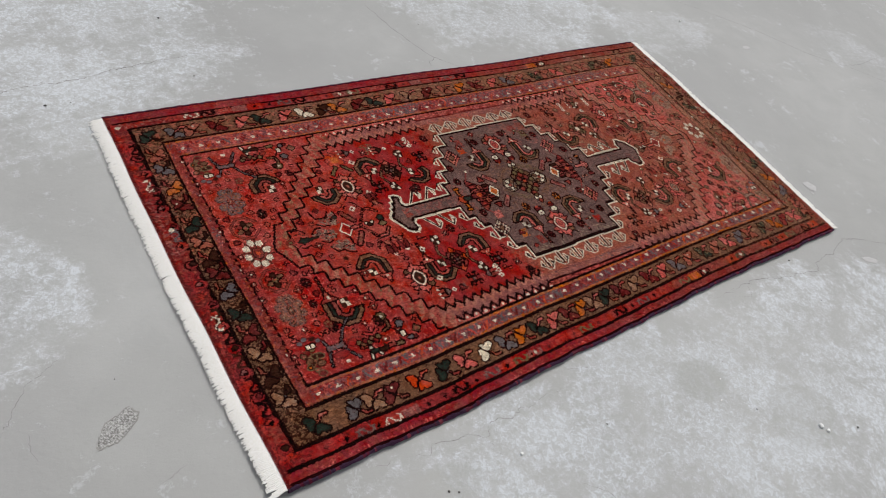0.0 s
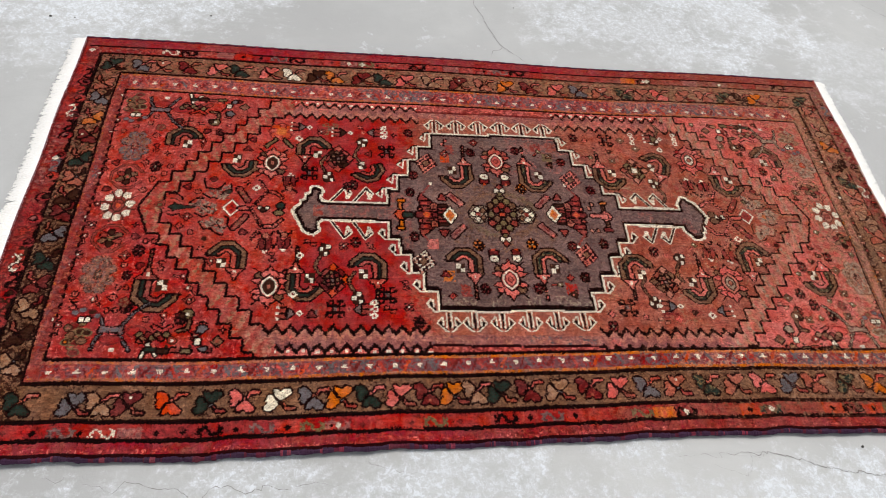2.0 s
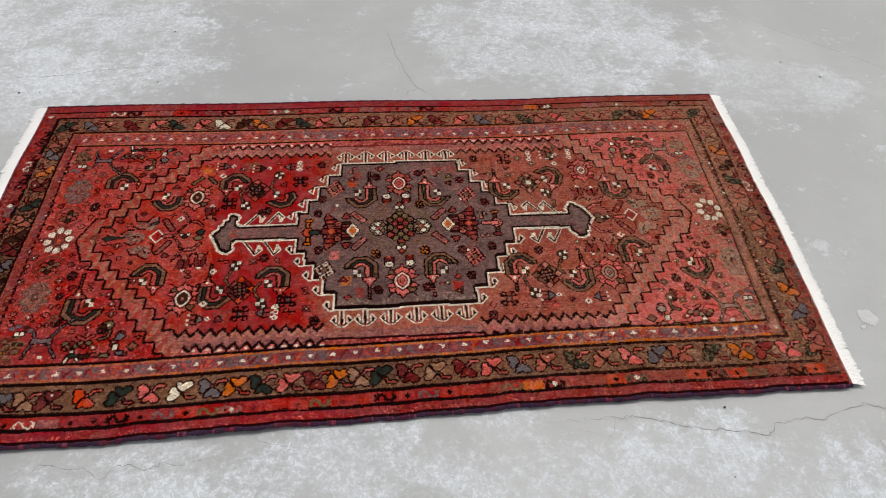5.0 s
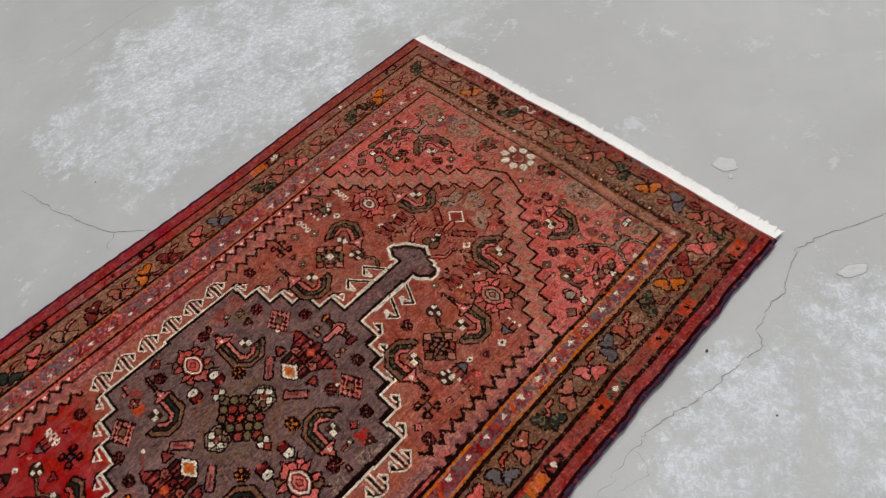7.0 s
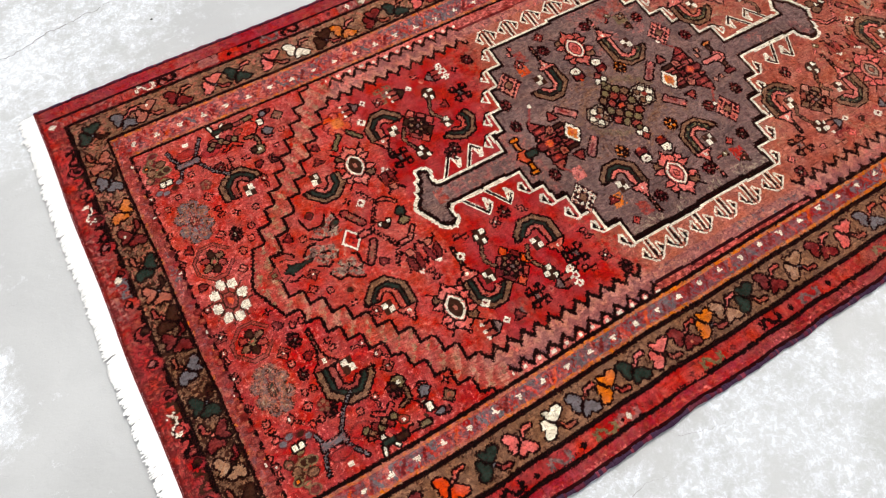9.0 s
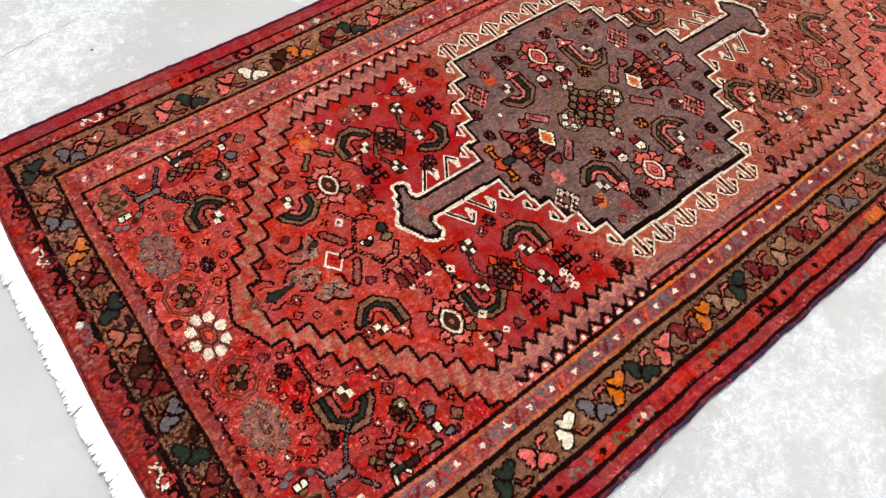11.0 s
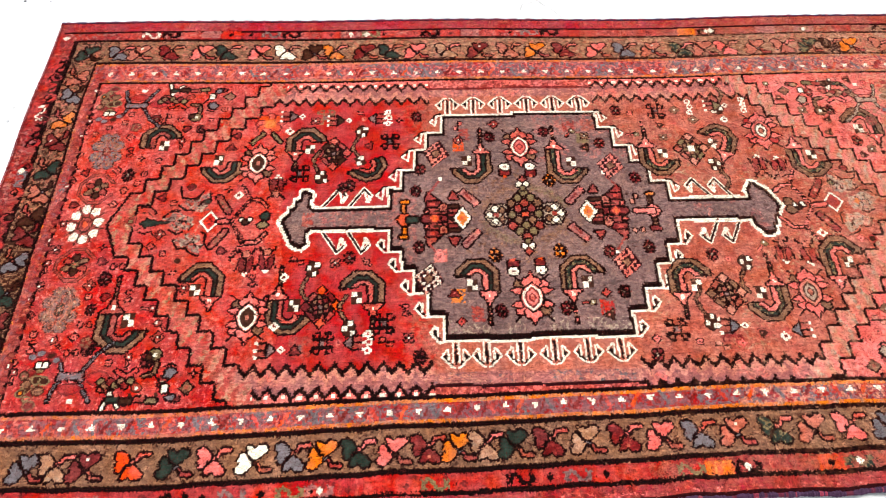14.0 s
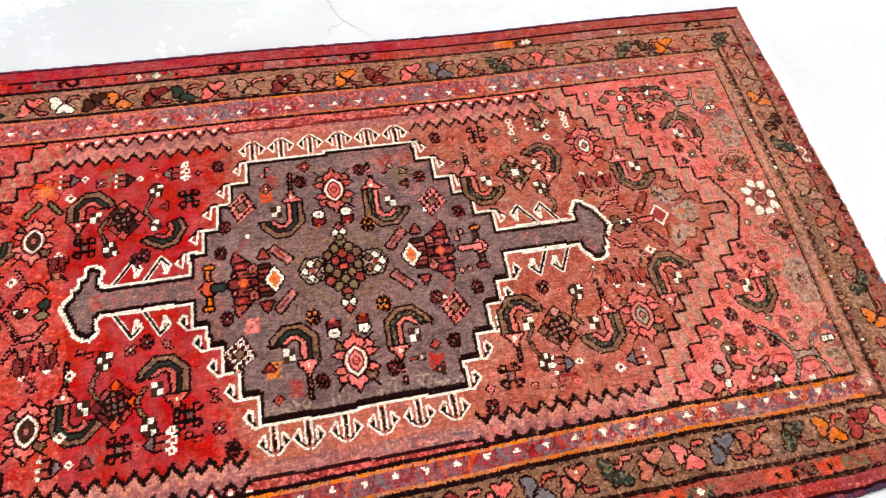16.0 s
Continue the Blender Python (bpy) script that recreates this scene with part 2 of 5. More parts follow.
class Motif:
    """Draws in millimetres round (x, y); fx, fy mirror it; each shape may take a dark outline."""

    def __init__(self, name, x, y, reach, fx=1, fy=1, turn=0.0, size=1.0, keep=True, fine=False):
        reach *= size
        c = int((x + 1000) / 2000 * NU)
        r = int((y + 545) / 1095 * NV)
        k, h = int(reach / 1.5) + 32, int(reach / 1.5) + 14
        self.w = 2
        self.s = (slice(max(r - h, 0), max(r + h, 1)), slice(max(c - k, 0), max(c + k, 1)))
        lx, ly = ((XF if fine else X)[self.s] - x) / size, ((YF if fine else Y)[self.s] - y) / size
        a = radians(turn)
        self.x = (lx * math.cos(a) + ly * math.sin(a)) * fx
        self.y = (-lx * math.sin(a) + ly * math.cos(a)) * fy
        self.id = part_id(name) if keep else None

    def put(self, mask, name, edge=None):
        d, o = dye[self.s], owner[self.s]
        if edge:
            ring = grow(mask, self.w)
            d[ring] = DYE[edge]
            if self.id is not None:
                o[ring] = self.id
        d[mask] = DYE[name]
        if self.id is not None:
            o[mask] = self.id

    def ell(self, cx, cy, rx, ry, name, edge=None, turn=0.0):
        a = radians(turn)
        dx, dy = self.x - cx, self.y - cy
        u, v = dx * math.cos(a) + dy * math.sin(a), -dx * math.sin(a) + dy * math.cos(a)
        self.put((u / rx) ** 2 + (v / ry) ** 2 < 1, name, edge)

    def dia(self, cx, cy, rx, ry, name, edge=None):
        self.put(abs(self.x - cx) / rx + abs(self.y - cy) / ry < 1, name, edge)

    def box(self, cx, cy, rx, ry, name, edge=None):
        self.put((abs(self.x - cx) < rx) & (abs(self.y - cy) < ry), name, edge)

    def arc(self, cx, cy, r0, r1, a0, a1, name, edge=None):
        dx, dy = self.x - cx, self.y - cy
        # eight-sided radius, as a weaver steps a curve
        r = np.maximum(np.maximum(abs(dx), abs(dy)), (abs(dx) + abs(dy)) * 0.74)
        ang = np.degrees(np.arctan2(dy, dx))
        ang = (ang - a0) % 360
        self.put((r > r0) & (r < r1) & (ang < a1 - a0), name, edge)

    def hook(self, r0, r1, drop, sweep, name, edge=None):
        """A stepped half ring over the top, its end at the positive side drawn straight down."""
        ax, ay = abs(self.x), abs(self.y)
        r = np.where(self.y > 0, np.maximum(np.maximum(ax, ay), (ax + ay) * 0.74), self.x)
        ang = np.degrees(np.arctan2(self.y, self.x))
        self.put((r > r0) & (r < r1) & (self.y > -drop) & (ang < sweep), name, edge)

    def line(self, points, width, name, edge=None):
        mask = np.zeros(self.x.shape, bool)
        for (ax, ay), (bx, by) in zip(points, points[1:]):
            dx, dy = bx - ax, by - ay
            t = np.clip(((self.x - ax) * dx + (self.y - ay) * dy) / max(dx * dx + dy * dy, 1e-6), 0, 1)
            mask |= np.hypot(self.x - ax - t * dx, self.y - ay - t * dy) < width / 2
        self.put(mask, name, edge)

    def poly(self, points, name, edge=None):
        mask = np.zeros(self.x.shape, bool)
        for (ax, ay), (bx, by) in zip(points, points[1:] + points[:1]):
            cross = (ay > self.y) != (by > self.y)
            mask ^= cross & (self.x < (bx - ax) * (self.y - ay) / (by - ay + 1e-9) + ax)
        self.put(mask, name, edge)


# -- grounds --
va = gj * 1100 - 550           # across, -550 near edge to 550 far edge
ua = gi * 2000 - 1000          # along
n1, n2, n3 = smooth_noise(24, 12), smooth_noise(60, 33), smooth_noise(9, 40)

fill(np.ones(dye.shape, bool), "rust")
fill(X < -150, "red")
fade = (X > -262) & (X < -145)
blend(fade, "scarlet", np.clip((X + 262) / 90, 0, 0.8))
blend(fade, "clay", np.clip((X + 235) / 75, 0, 1))
blend(fade, "rust", np.clip((X + 190) / 50, 0, 0.8))
panel = X < -448 + 40 * (n1 - 0.5)
fill(panel, "salmon")
blend(panel, "scarlet", 0.42)
blend(panel, "coral", np.clip(0.1 + 0.25 * n1, 0, 1))
right = X > 165
blend(right, "clay", np.clip(n2 * 1.6 - 0.3, 0.1, 0.7))
blend(right, "tan", np.clip((n1 - 0.5) * 0.7, 0, 0.4))


def stair(y0, first, rise, run, start, slope):
    d = abs(Y - y0)
    n = np.floor((d - start) / rise) + 1
    return np.where(d < start, first - slope * (start - d), first + run * n)


out_l, in_l = stair(0, -752, 31, 24, 75, 0.42), stair(0, -733, 31, 26, 45, 0.0)
out_r, in_r = stair(18, -736, 31, 25, 75, 0.42), stair(18, -699, 31, 23.6, 45, 0.0)
in_r = np.where(abs(Y - 18) < 15, -742, in_r)
SP = {}
for side, o, n, dyes in (("l", out_l, in_l, ("salmon", "scarlet", "coral")), ("r", out_r, in_r, ("rose", "pink", "coral"))):
    x = X if side == "l" else -X
    band = (x > o) & (x < n)
    corner = x <= o
    who = part_id("zigzag_band")
    fill(band, "blush" if side == "r" else "coral", who)
    blend(band, "rust" if side == "r" else "clay", np.clip(n2 * (0.6 if side == "r" else 1.0) + 0.05, 0, 0.6))
    # woven chevrons of several dyes run along the band
    wave = (x - o + abs(Y) * 0.35 + 5 * np.abs(((Y / 15.5) % 2) - 1)) % 26
    if side == "l":
        blend(band & (wave < 7), "salmon", 0.6)
        blend(band & (wave > 15), "tan", 0.45)
        blend(band & (wave > 21), "olive", 0.2)
        blend(band & (wave > 12) & (n1 > 0.55), "blush", 0.5)
        blend(band & (n2 > 0.6), "scarlet", 0.3)
    else:
        blend(band & (wave < 9), "stone", 0.42)
        blend(band & (wave < 9), "tan", 0.3)
        blend(band & (wave > 17), "pink", 0.6)
    for up in (True, False):
        c = corner & ((Y > 0) == up)
        fill(c, dyes[0], part_id("corner_spandrel"))
        if side == "l":
            blend(c, "coral" if up else "scarlet", np.clip(0.3 + 0.3 * (n1 - 0.5), 0, 0.7))
            blend(c, "scarlet", 0.25)
            blend(c, "red", 0.1 if up else 0.5)
            if not up:
                blend(c, "crimson", 0.22)
            blend(c, "rose", 0.12 if up else 0.06)
        else:
            blend(c, dyes[1], np.clip(n2, 0, 0.7))
            blend(c, "blush", np.clip((X - 640) / 260, 0, 0.6))
            blend(c & (n1 > 0.45), "tan", np.clip((X - 720) / 250, 0, 0.45))
            blend(c & (n2 > 0.6), "coral", 0.4)
    for m in (corner, x < n):
        ring = grow(m, 3) & ~m
        fill(ring, "black")
    SP[side] = corner | band

# -- zigzag rows along both long sides, between the spandrels --
tooth = np.abs(((X / 13.5) % 2) - 1) * 18 - 9
inside = ~SP["l"] & ~SP["r"]
for s in (-1, 1):
    y = Y * s
    middle = (X > -172) & (X < 174)
    who = part_id("zigzag_stripe")
    band = inside & ~middle & (y > 304 + tooth) & (y < 345 + tooth)
    fill(band, "mauve", who)
    blend(band & (y < 322 + tooth), "blush", 0.75)
    blend(band & (y > 336 + tooth), "purple" if s < 0 else "mauve", 0.6)
    blend(band & (n2 > 0.6), "pink", 0.4)
    fill(inside & ~middle & (y >= 345 + tooth), "rose", who)
    for at in (304, 345):
        line = inside & ~middle & (abs(y - at - tooth) < (5.0 if s < 0 else 4.4))
        fill(line, "black", who)
        blend(line, "umber", 0.15 if s < 0 else 0.5)
    beads = inside & ~middle & (abs(y - 351) < 3.2) & (abs((X / 13.5) % 2 - 0.95) < 0.26)
    fill(beads, "white", who)
    strip = inside & middle & (y > 313)
    fill(strip, "mauve", who)
    blend(strip & (y < 332) & (n2 > 0.4), "slate" if s < 0 else "pink", 0.22)
    blend(strip & (y < 332), "blush", 0.25)
    fill(inside & middle & (y > 334) & (y < 340), "plum" if s < 0 else "maroon", who)
    fill(inside & middle & (y >= 340), "brick", who)
    blend(inside & middle & (y >= 340), "rose", 0.4)

# -- medallion --
def spread(mask, nx, ny):
    """A mask grown by so many knots along and across."""
    m = mask.copy()
    for k in range(1, nx + 1):
        m[:, k:] |= mask[:, :-k]
        m[:, :-k] |= mask[:, k:]
    wide = m.copy()
    for k in range(1, ny + 1):
        m[k:] |= wide[:-k]
        m[:-k] |= wide[k:]
    return m


def inside_of(points):
    """The knots within an outline in millimetres."""
    mask = np.zeros(dye.shape, bool)
    for (ax, ay), (bx, by) in zip(points, points[1:] + points[:1]):
        mask ^= ((ay > Y) != (by > Y)) & (X < (bx - ax) * (Y - ay) / (by - ay + 1e-9) + ax)
    return mask


# each quarter: its side, the stepped corners from the long edge to the stem, half the stem's width
QUARTERS = (
    (-1, 1, (151, 182, 207, 232, 257), (262, 214, 169, 120, 76), 32),
    (-1, -1, (157, 183, 208, 231, 253), (260, 212, 165, 118, 76), 27),
    (1, 1, (178, 207, 234, 264, 294), (268, 224, 175, 133, 81), 38),
    (1, -1, (179, 210, 241, 268, 294), (256, 208, 164, 114, 71), 19),
)
HEADS = (
    [(-380, 30), (-395, 34), (-398, 42), (-390, 60), (-396, 68), (-405, 76), (-428, 73), (-428, 57), (-436, 51), (-436, 36), (-447, 32), (-447, 20), (-458, 10), (-465, -3),
     (-455, -22), (-447, -39), (-440, -55), (-430, -67), (-410, -72), (-395, -56), (-402, -37), (-392, -27), (-380, -26)],
    [(432, 37), (438, 40), (432, 50), (448, 79), (468, 79), (474, 68), (483, 64), (491, 52), (499, 34), (508, 14), (497, -3), (496, -14), (487, -18), (488, -32), (480, -38),
     (480, -50), (470, -57), (450, -56), (435, -38), (429, -26), (432, -17)],
)
med = inside_of(HEADS[0]) | inside_of(HEADS[1])
for sx, sy, xs, ys, stem in QUARTERS:
    for x, y in zip(xs, ys):
        med |= (X * sx >= -1) & (X * sx < x) & (Y * sy < y) & (Y * sy > -5)
    med |= (X * sx > 0) & (X * sx < 440 if sx > 0 else X * sx < 388) & (Y * sy < stem) & (Y * sy > -5)
ring_id = part_id("medallion_outline")
within = ~spread(~med, 3, 3)
fill(med, "white", ring_id)
fill(within, "black", ring_id)
core = ~spread(~within, 3, 4)
core &= ~((Y < -40) & ~np.roll(within, 7, 0))
who_med = part_id("medallion")
med = core
fill(med, "grey", who_med)
blend(med, "taupe", np.clip((n3 - 0.3) * 1.2, 0.1, 0.75))
blend(med & (X > 330) & (n2 > 0.4), "mauve", 0.3)
blend(med & (((X - 7) / 125) ** 2 + ((Y - 5) / 110) ** 2 < 0.75 + 0.7 * n2), "brown", 0.13)
blend(med & (X > 40) & (Y > 130) & (n2 > 0.35), "mauve", 0.4)
blend(med & (X < -200) & (n1 > 0.4), "mauve", 0.3)
blend(med & (Y < -215) & (n2 > 0.4), "stone", 0.3)
tip = Motif("pendant_flower", -405, 2, 60, keep=False)
tip.put((abs(tip.x) < 11) & (abs(tip.y) < 16) & (grain()[tip.s] < 0.75), "brick")

# a small curled hook on every step, barbs along the stems
for sx, sy, xs, ys, stem in QUARTERS:
    for x, y in zip(xs, ys):
        h = Motif("hook", sx * (x - 2), sy * (y - 2), 40, sx, sy, fine=True)
        if sy > 0:
            h.line([(-1, 4), (6, 4), (21, -14)], 4.4, "black")
            h.line([(0, 0), (7, -1), (10, -27), (21, -17), (16, -11)], 4.2, "white")
        else:
            h.line([(0, 0), (8, 0), (22, -18), (14, -30), (9, -24), (9, -10)], 4.0, "white")
            h.line([(7, -7), (16, -18), (13, -22)], 5.5, "black")
            h.line([(9, -28), (9, -12)], 3.6, "white")
for sx, sy, bases, tips, reach in ((-1, 1, (379, 328), (348, 300), 30), (-1, -1, (375, 328), (346, 301), -26), (1, 1, (412, 372), (386, 341), 40), (1, -1, (412, 369), (388, 346), -19)):
    for b, t in zip(bases, tips):
        h = Motif("hook", sx * b, reach, 70, sx, sy, fine=True)
        d = t - b
        top, bend = (43 if sy > 0 else 47), d - 14
        h.line([(0, 0), (d, top), (bend, top - 16), (bend + 7, top - 30)], 8.4, "white")
        h.line([(2, -4), (d, top - 1), (bend + 2, top - 15)], 4.6, "black")
        h.line([(d - 2, top - 9), (bend + 8, top - 30)], 4.2, "white")
        h.box(-14, 0, 30, 2.4, "white")
for sy, xs, y0 in ((-1, (-134, -82, -25, 33, 90, 146), -260), (1, (-132, -78, -22, 34, 89, 144), 265)):
    for k, x in enumerate(xs):
        h = Motif("anchor_hook", x, y0 + (1.2 * k if sy < 0 else 0.6 * k), 50, 1, sy, fine=True)
        for f in (-1, 1):
            h.poly([(f * 13, 18), (f * 22, 26), (f * 8, 42), (f * 5, 40), (f * 11, 32)], "black")
            h.line([(f * 12.5, 31), (f * 12.5, 12), (f * 15, 12), (f * 25, 25), (f * 8, 43), (f * 3, 45)], 3.4, "white")
            h.line([(f * 5, 0), (f * 5, 36)], 3.4, "white")
        h.line([(0, 3), (0, 38)], 3.4, "black")


# -- motifs --
def crescent(x, y, fx=1, fy=1, tail=1.0, size=1.0, turn=0.0, outer="brown", inner="pink", drop=31.0):
    """A stepped half moon of three dyes; its straight end runs into a toothed head on a ladder stem."""
    m = Motif("crescent_motif", x, y, 100, fx, fy, turn, size)
    if tail:
        m.line([(20, -drop - 24), (20, -drop - 27 - 38 * tail)], 9.0, "black")
        for k in range(int(4 * tail)):
            m.box(20, -drop - 34 - 9 * k, 1.8, 2.4, inner if k % 2 else outer)
    m.hook(28.5, 38, drop, 176, outer, "black")
    m.hook(19.5, 27, drop, 172, "green", "black")
    m.hook(11.5, 18.5, drop, 168, inner, "black")
    m.line([(-29, 4), (-40, 0), (-43, 6)], 3.2, "black")
    if tail or drop > 25:
        m.poly([(3, -drop), (38, -drop), (32, -drop - 8), (29, -drop - 8), (20, -drop - 28), (12, -drop - 8), (8, -drop - 8)], inner, "black")
        m.box(20, -drop - 9, 2.6, 3.2, "white")
    m.box(-9, -17, 10, 12.5, "umber")
    m.box(-13.5, -11, 4.4, 5.4, "white")
    m.box(-4.6, -22.5, 4.4, 5.4, "white")


def rosette(x, y, size=1.0, petal="coral", centre="brown", ring="white", leaf="brown"):
    """A pointed flower of many small petals round a thin six-sided ring."""
    m = Motif("rosette", x, y, 66, size=size, fine=True)
    for f in (-1, 1):
        m.line([(f * 17, 32), (f * 34, 48)], 3.0, "black")
        m.line([(f * 17, -32), (f * 34, -48)], 3.0, "black")
        m.ell(f * 22, 27, 9, 8, petal if f > 0 else leaf, "black", f * 35)
        m.ell(f * 22, -27, 9, 8, leaf if f > 0 else petal, "black", f * -35)
        m.poly([(f * 14, 16), (f * 24, 21), (f * 38, 16), (f * 30, 9), (f * 16, 6)], petal, "black")
        m.poly([(f * 14, -16), (f * 24, -21), (f * 38, -16), (f * 30, -9), (f * 16, -6)], petal, "black")
        m.poly([(-8, f * 20), (-18, f * 29), (-13, f * 40), (-5, f * 42), (0, f * 55), (5, f * 42), (13, f * 40), (18, f * 29), (8, f * 20)], petal, "black")
    hexa = [(0, 27), (8, 21), (15, 13), (18, 0), (15, -13), (8, -21), (0, -27), (-8, -21), (-15, -13), (-18, 0), (-15, 13), (-8, 21)]
    m.poly([(a * 1.12, b * 1.08) for a, b in hexa], petal, "black")
    m.poly(hexa, ring)
    m.poly([(a * 0.78, b * 0.83) for a, b in hexa], "maroon" if centre == "rose" else "umber")
    m.poly([(a * 0.6, b * 0.66) for a, b in hexa], centre)
    m.ell(0, 0, 4, 6, "coral" if centre == "rose" else "rust", "maroon" if centre == "rose" else "umber")


def white_flower(x, y):
    m = Motif("white_flower", x, y, 62)
    m.ell(0, 0, 33, 45, "brick" if x < 0 else "clay")
    for k in range(8):
        a = radians(k * 45 + 10)
        m.line([(10 * math.cos(a + 0.39), 13 * math.sin(a + 0.39)), (36 * math.cos(a + 0.39), 48 * math.sin(a + 0.39))], 3.2, "umber" if x < 0 else "brown")
    for k in range(8):
        a = radians(k * 45 + 10)
        cx, cy = 25 * math.cos(a), 35 * math.sin(a)
        m.ell(cx, cy, 8.4, 9.8, "white")
        m.box(cx * 1.2, cy * 1.2, 4.2, 4.2, "white")
    m.ell(0, 0, 11, 15, "brick" if x < 0 else "blush", "umber")
    m.ell(0, 0, 5, 7, "fire" if x < 0 else "clay", "maroon")


def round_flower(x, y, petal, centre, size=1.0):
    """A faded flower of eight mottled discs."""
    m = Motif("grey_flower", x, y, 66, size=size)
    for k in range(8):
        a = radians(k * 45 + 22)
        cx, cy = 23 * math.cos(a), 36 * math.sin(a)
        m.ell(cx, cy, 12, 13, "umber" if x < 0 else "brown")
        m.ell(cx, cy, 10, 11, petal)
        m.ell(cx, cy, 4.5, 5.5, "umber" if k % 2 else "brown")
        m.box(cx, cy, 1.8, 2.2, "stone")
    m.ell(0, 0, 16, 24, petal, "brown")
    for k in range(8):
        a = radians(k * 45)
        m.line([(9 * math.cos(a), 13 * math.sin(a)), (17 * math.cos(a), 27 * math.sin(a))], 2.4, "maroon" if x < 0 else "rust")
    m.ell(0, 0, 6, 10, centre, "umber")
    m.box(1, 1, 1.6, 3, "stone")
    m.put((np.hypot(m.x, m.y * 0.75) < 36) & (rng.random(m.x.shape) < 0.26), "rust" if x < 0 else "blush")


def star_flower(x, y, fx):
    """A thin white diamond with three mottled, saw-edged leaves on its outer side."""
    m = Motif("star_flower", x, y, 110, fx, fine=True)
    ground, bed = "taupe" if x < 0 else "stone", "coral" if x < 0 else "blush"
    leaves = ([(-64, 38), (-54, 46), (-52, 56), (-38, 54), (-26, 58), (-8, 70), (-4, 48), (-10, 40), (-6, 27), (-22, 20), (-34, 26), (-46, 28)],
              [(-90, 8), (-76, 12), (-72, 22), (-58, 22), (-46, 14), (-32, 12), (-28, -4), (-34, -20), (-50, -18), (-58, -24), (-70, -16), (-74, -4)],
              [(-62, -38), (-50, -36), (-38, -25), (-26, -30), (-14, -28), (-9, -46), (-4, -52), (-10, -72), (-24, -66), (-34, -54), (-50, -56)])
    for p in leaves:
        m.poly(p, ground)
    hold = (dye[m.s] == DYE[ground]) & (np.hypot(m.x + 34, m.y) < 80)
    m.put(hold & (grain()[m.s] < 0.45), bed)
    m.put(hold & (grain()[m.s] < 0.3), "stone" if x < 0 else "tan")
    m.put(hold & (grain()[m.s] < 0.14), "umber")
    for p in ([(-66, 82), (-60, 56), (-34, 54), (-28, 60), (-20, 72)], [(-64, 38), (-48, 27), (-34, 26)], [(-8, 70), (-4, 48)], [(-88, 12), (-76, 26), (-60, 26)],
              [(-74, -18), (-58, -27), (-48, -22)], [(-62, -40), (-52, -60), (-36, -58), (-26, -70), (-10, -76)], [(-2, -52), (-4, -28), (-12, -24)],
              [(-26, 36), (-16, 50)], [(-26, -40), (-18, -56)], [(-60, 4), (-44, 0)]):
        m.line(p, 3.4, "black" if x < 0 else "umber")
    m.ell(-10, 46, 5, 5, "green", "umber")
    m.ell(-46, -86, 6, 6, "umber", "brick")
    m.ell(-46, 82, 7, 6, "maroon", "umber")
    if x > 0:
        m.dia(-46, 0, 6, 8, "orange")
    m.dia(0, 0, 22, 27, "maroon")
    m.dia(0, 0, 20, 25, "white")
    m.dia(0, 0, 15, 19, "scarlet" if x < 0 else "brick")
    for a, b in ((0, 6), (0, -6), (5, 0), (-5, 0)):
        m.box(a, b, 2.4, 2.6, "maroon")
    for k in range(8):
        m.box((-16, -8, 0, 8)[k % 4], (13 - 6 * (k % 2)) * (1 if k < 4 else -1), 1.6, 1.6, "salmon")


def dot_rosette(x, y, r=10.0, petal="maroon"):
    m = Motif("small_rosette", x, y, 20, keep=False)
    h = r * 1.28
    m.ell(0, 0, r + 1.5, h + 1.5, "black")
    for k in range(4):
        a = radians(45 + 90 * k)
        m.box(r * 0.62 * math.cos(a), h * 0.62 * math.sin(a), 2.6, 3.0, petal)
    for f in (-1, 1):
        m.box(f * r, 0, 1.6, 2.0, petal)
        m.box(0, f * h, 1.6, 2.0, petal)
    m.box(0, 0, 1.6, 2.0, "stone")


def hash_mark(x, y, name="black", size=1.0):
    m = Motif("hash", x, y, 32, size=size * 1.12, keep=False)
    for f in (-1, 1):
        m.box(5.5 * f, 0, 2, 19, name)
        m.box(0, 7 * f, 16, 2.2, name)
        for g in (-1, 1):
            m.box(15 * f, 11 * g, 2, 4, name)
            m.box(10 * f, 17 * g, 3, 2, name)
    m.box(0, 0, 3, 4, "grey")


def check(x, y, fx=1, fy=1):
    """Four chequers on a bent stalk."""
    m = Motif("check", x, y, 70, fx, fy, keep=False)
    m.w = 1
    m.line([(-4, -10), (-14, -28), (-17, -44), (-6, -62)], 4.6, "brown", "black")
    m.poly([(-12, 4), (-4, 18), (14, 12), (8, -12), (-6, -14)], "umber", "black")
    for cx, cy in ((-6, 3), (8, 10), (3, -9)):
        m.box(cx, cy, 4.0, 4.6, "white")


def chain(x, y):
    m = Motif("chain", x, y, 34, keep=False)
    for k in range(3):
        m.ell(2 * (k % 2), 15 - 15 * k, 6.6, 7.4, "white")
        m.box(2 * (k % 2), 15 - 15 * k, 2.4, 2.8, "red" if x < 0 else "rust")


def vase(x, y, fy=1):
    m = Motif("vase", x, y, 40, 1, fy, keep=False)
    m.w = 1
    for f in (-1, 1):
        m.line([(f * 15, 31), (f * 13, 24), (f * 5, 22)], 4, "black")
        m.ell(f * 7.5, -3, 5, 16, "maroon" if x < 0 else "brick", "black", f * -8)
        m.line([(f * 15, -4), (f * 17, -14)], 3.5, "black")
    m.box(0, 20, 6, 7, "rust", "black")
    m.line([(0, 10), (0, -18)], 2.4, "black")
    m.poly([(-7, -17), (0, -21), (7, -17), (2, -27), (-2, -27)], "white")


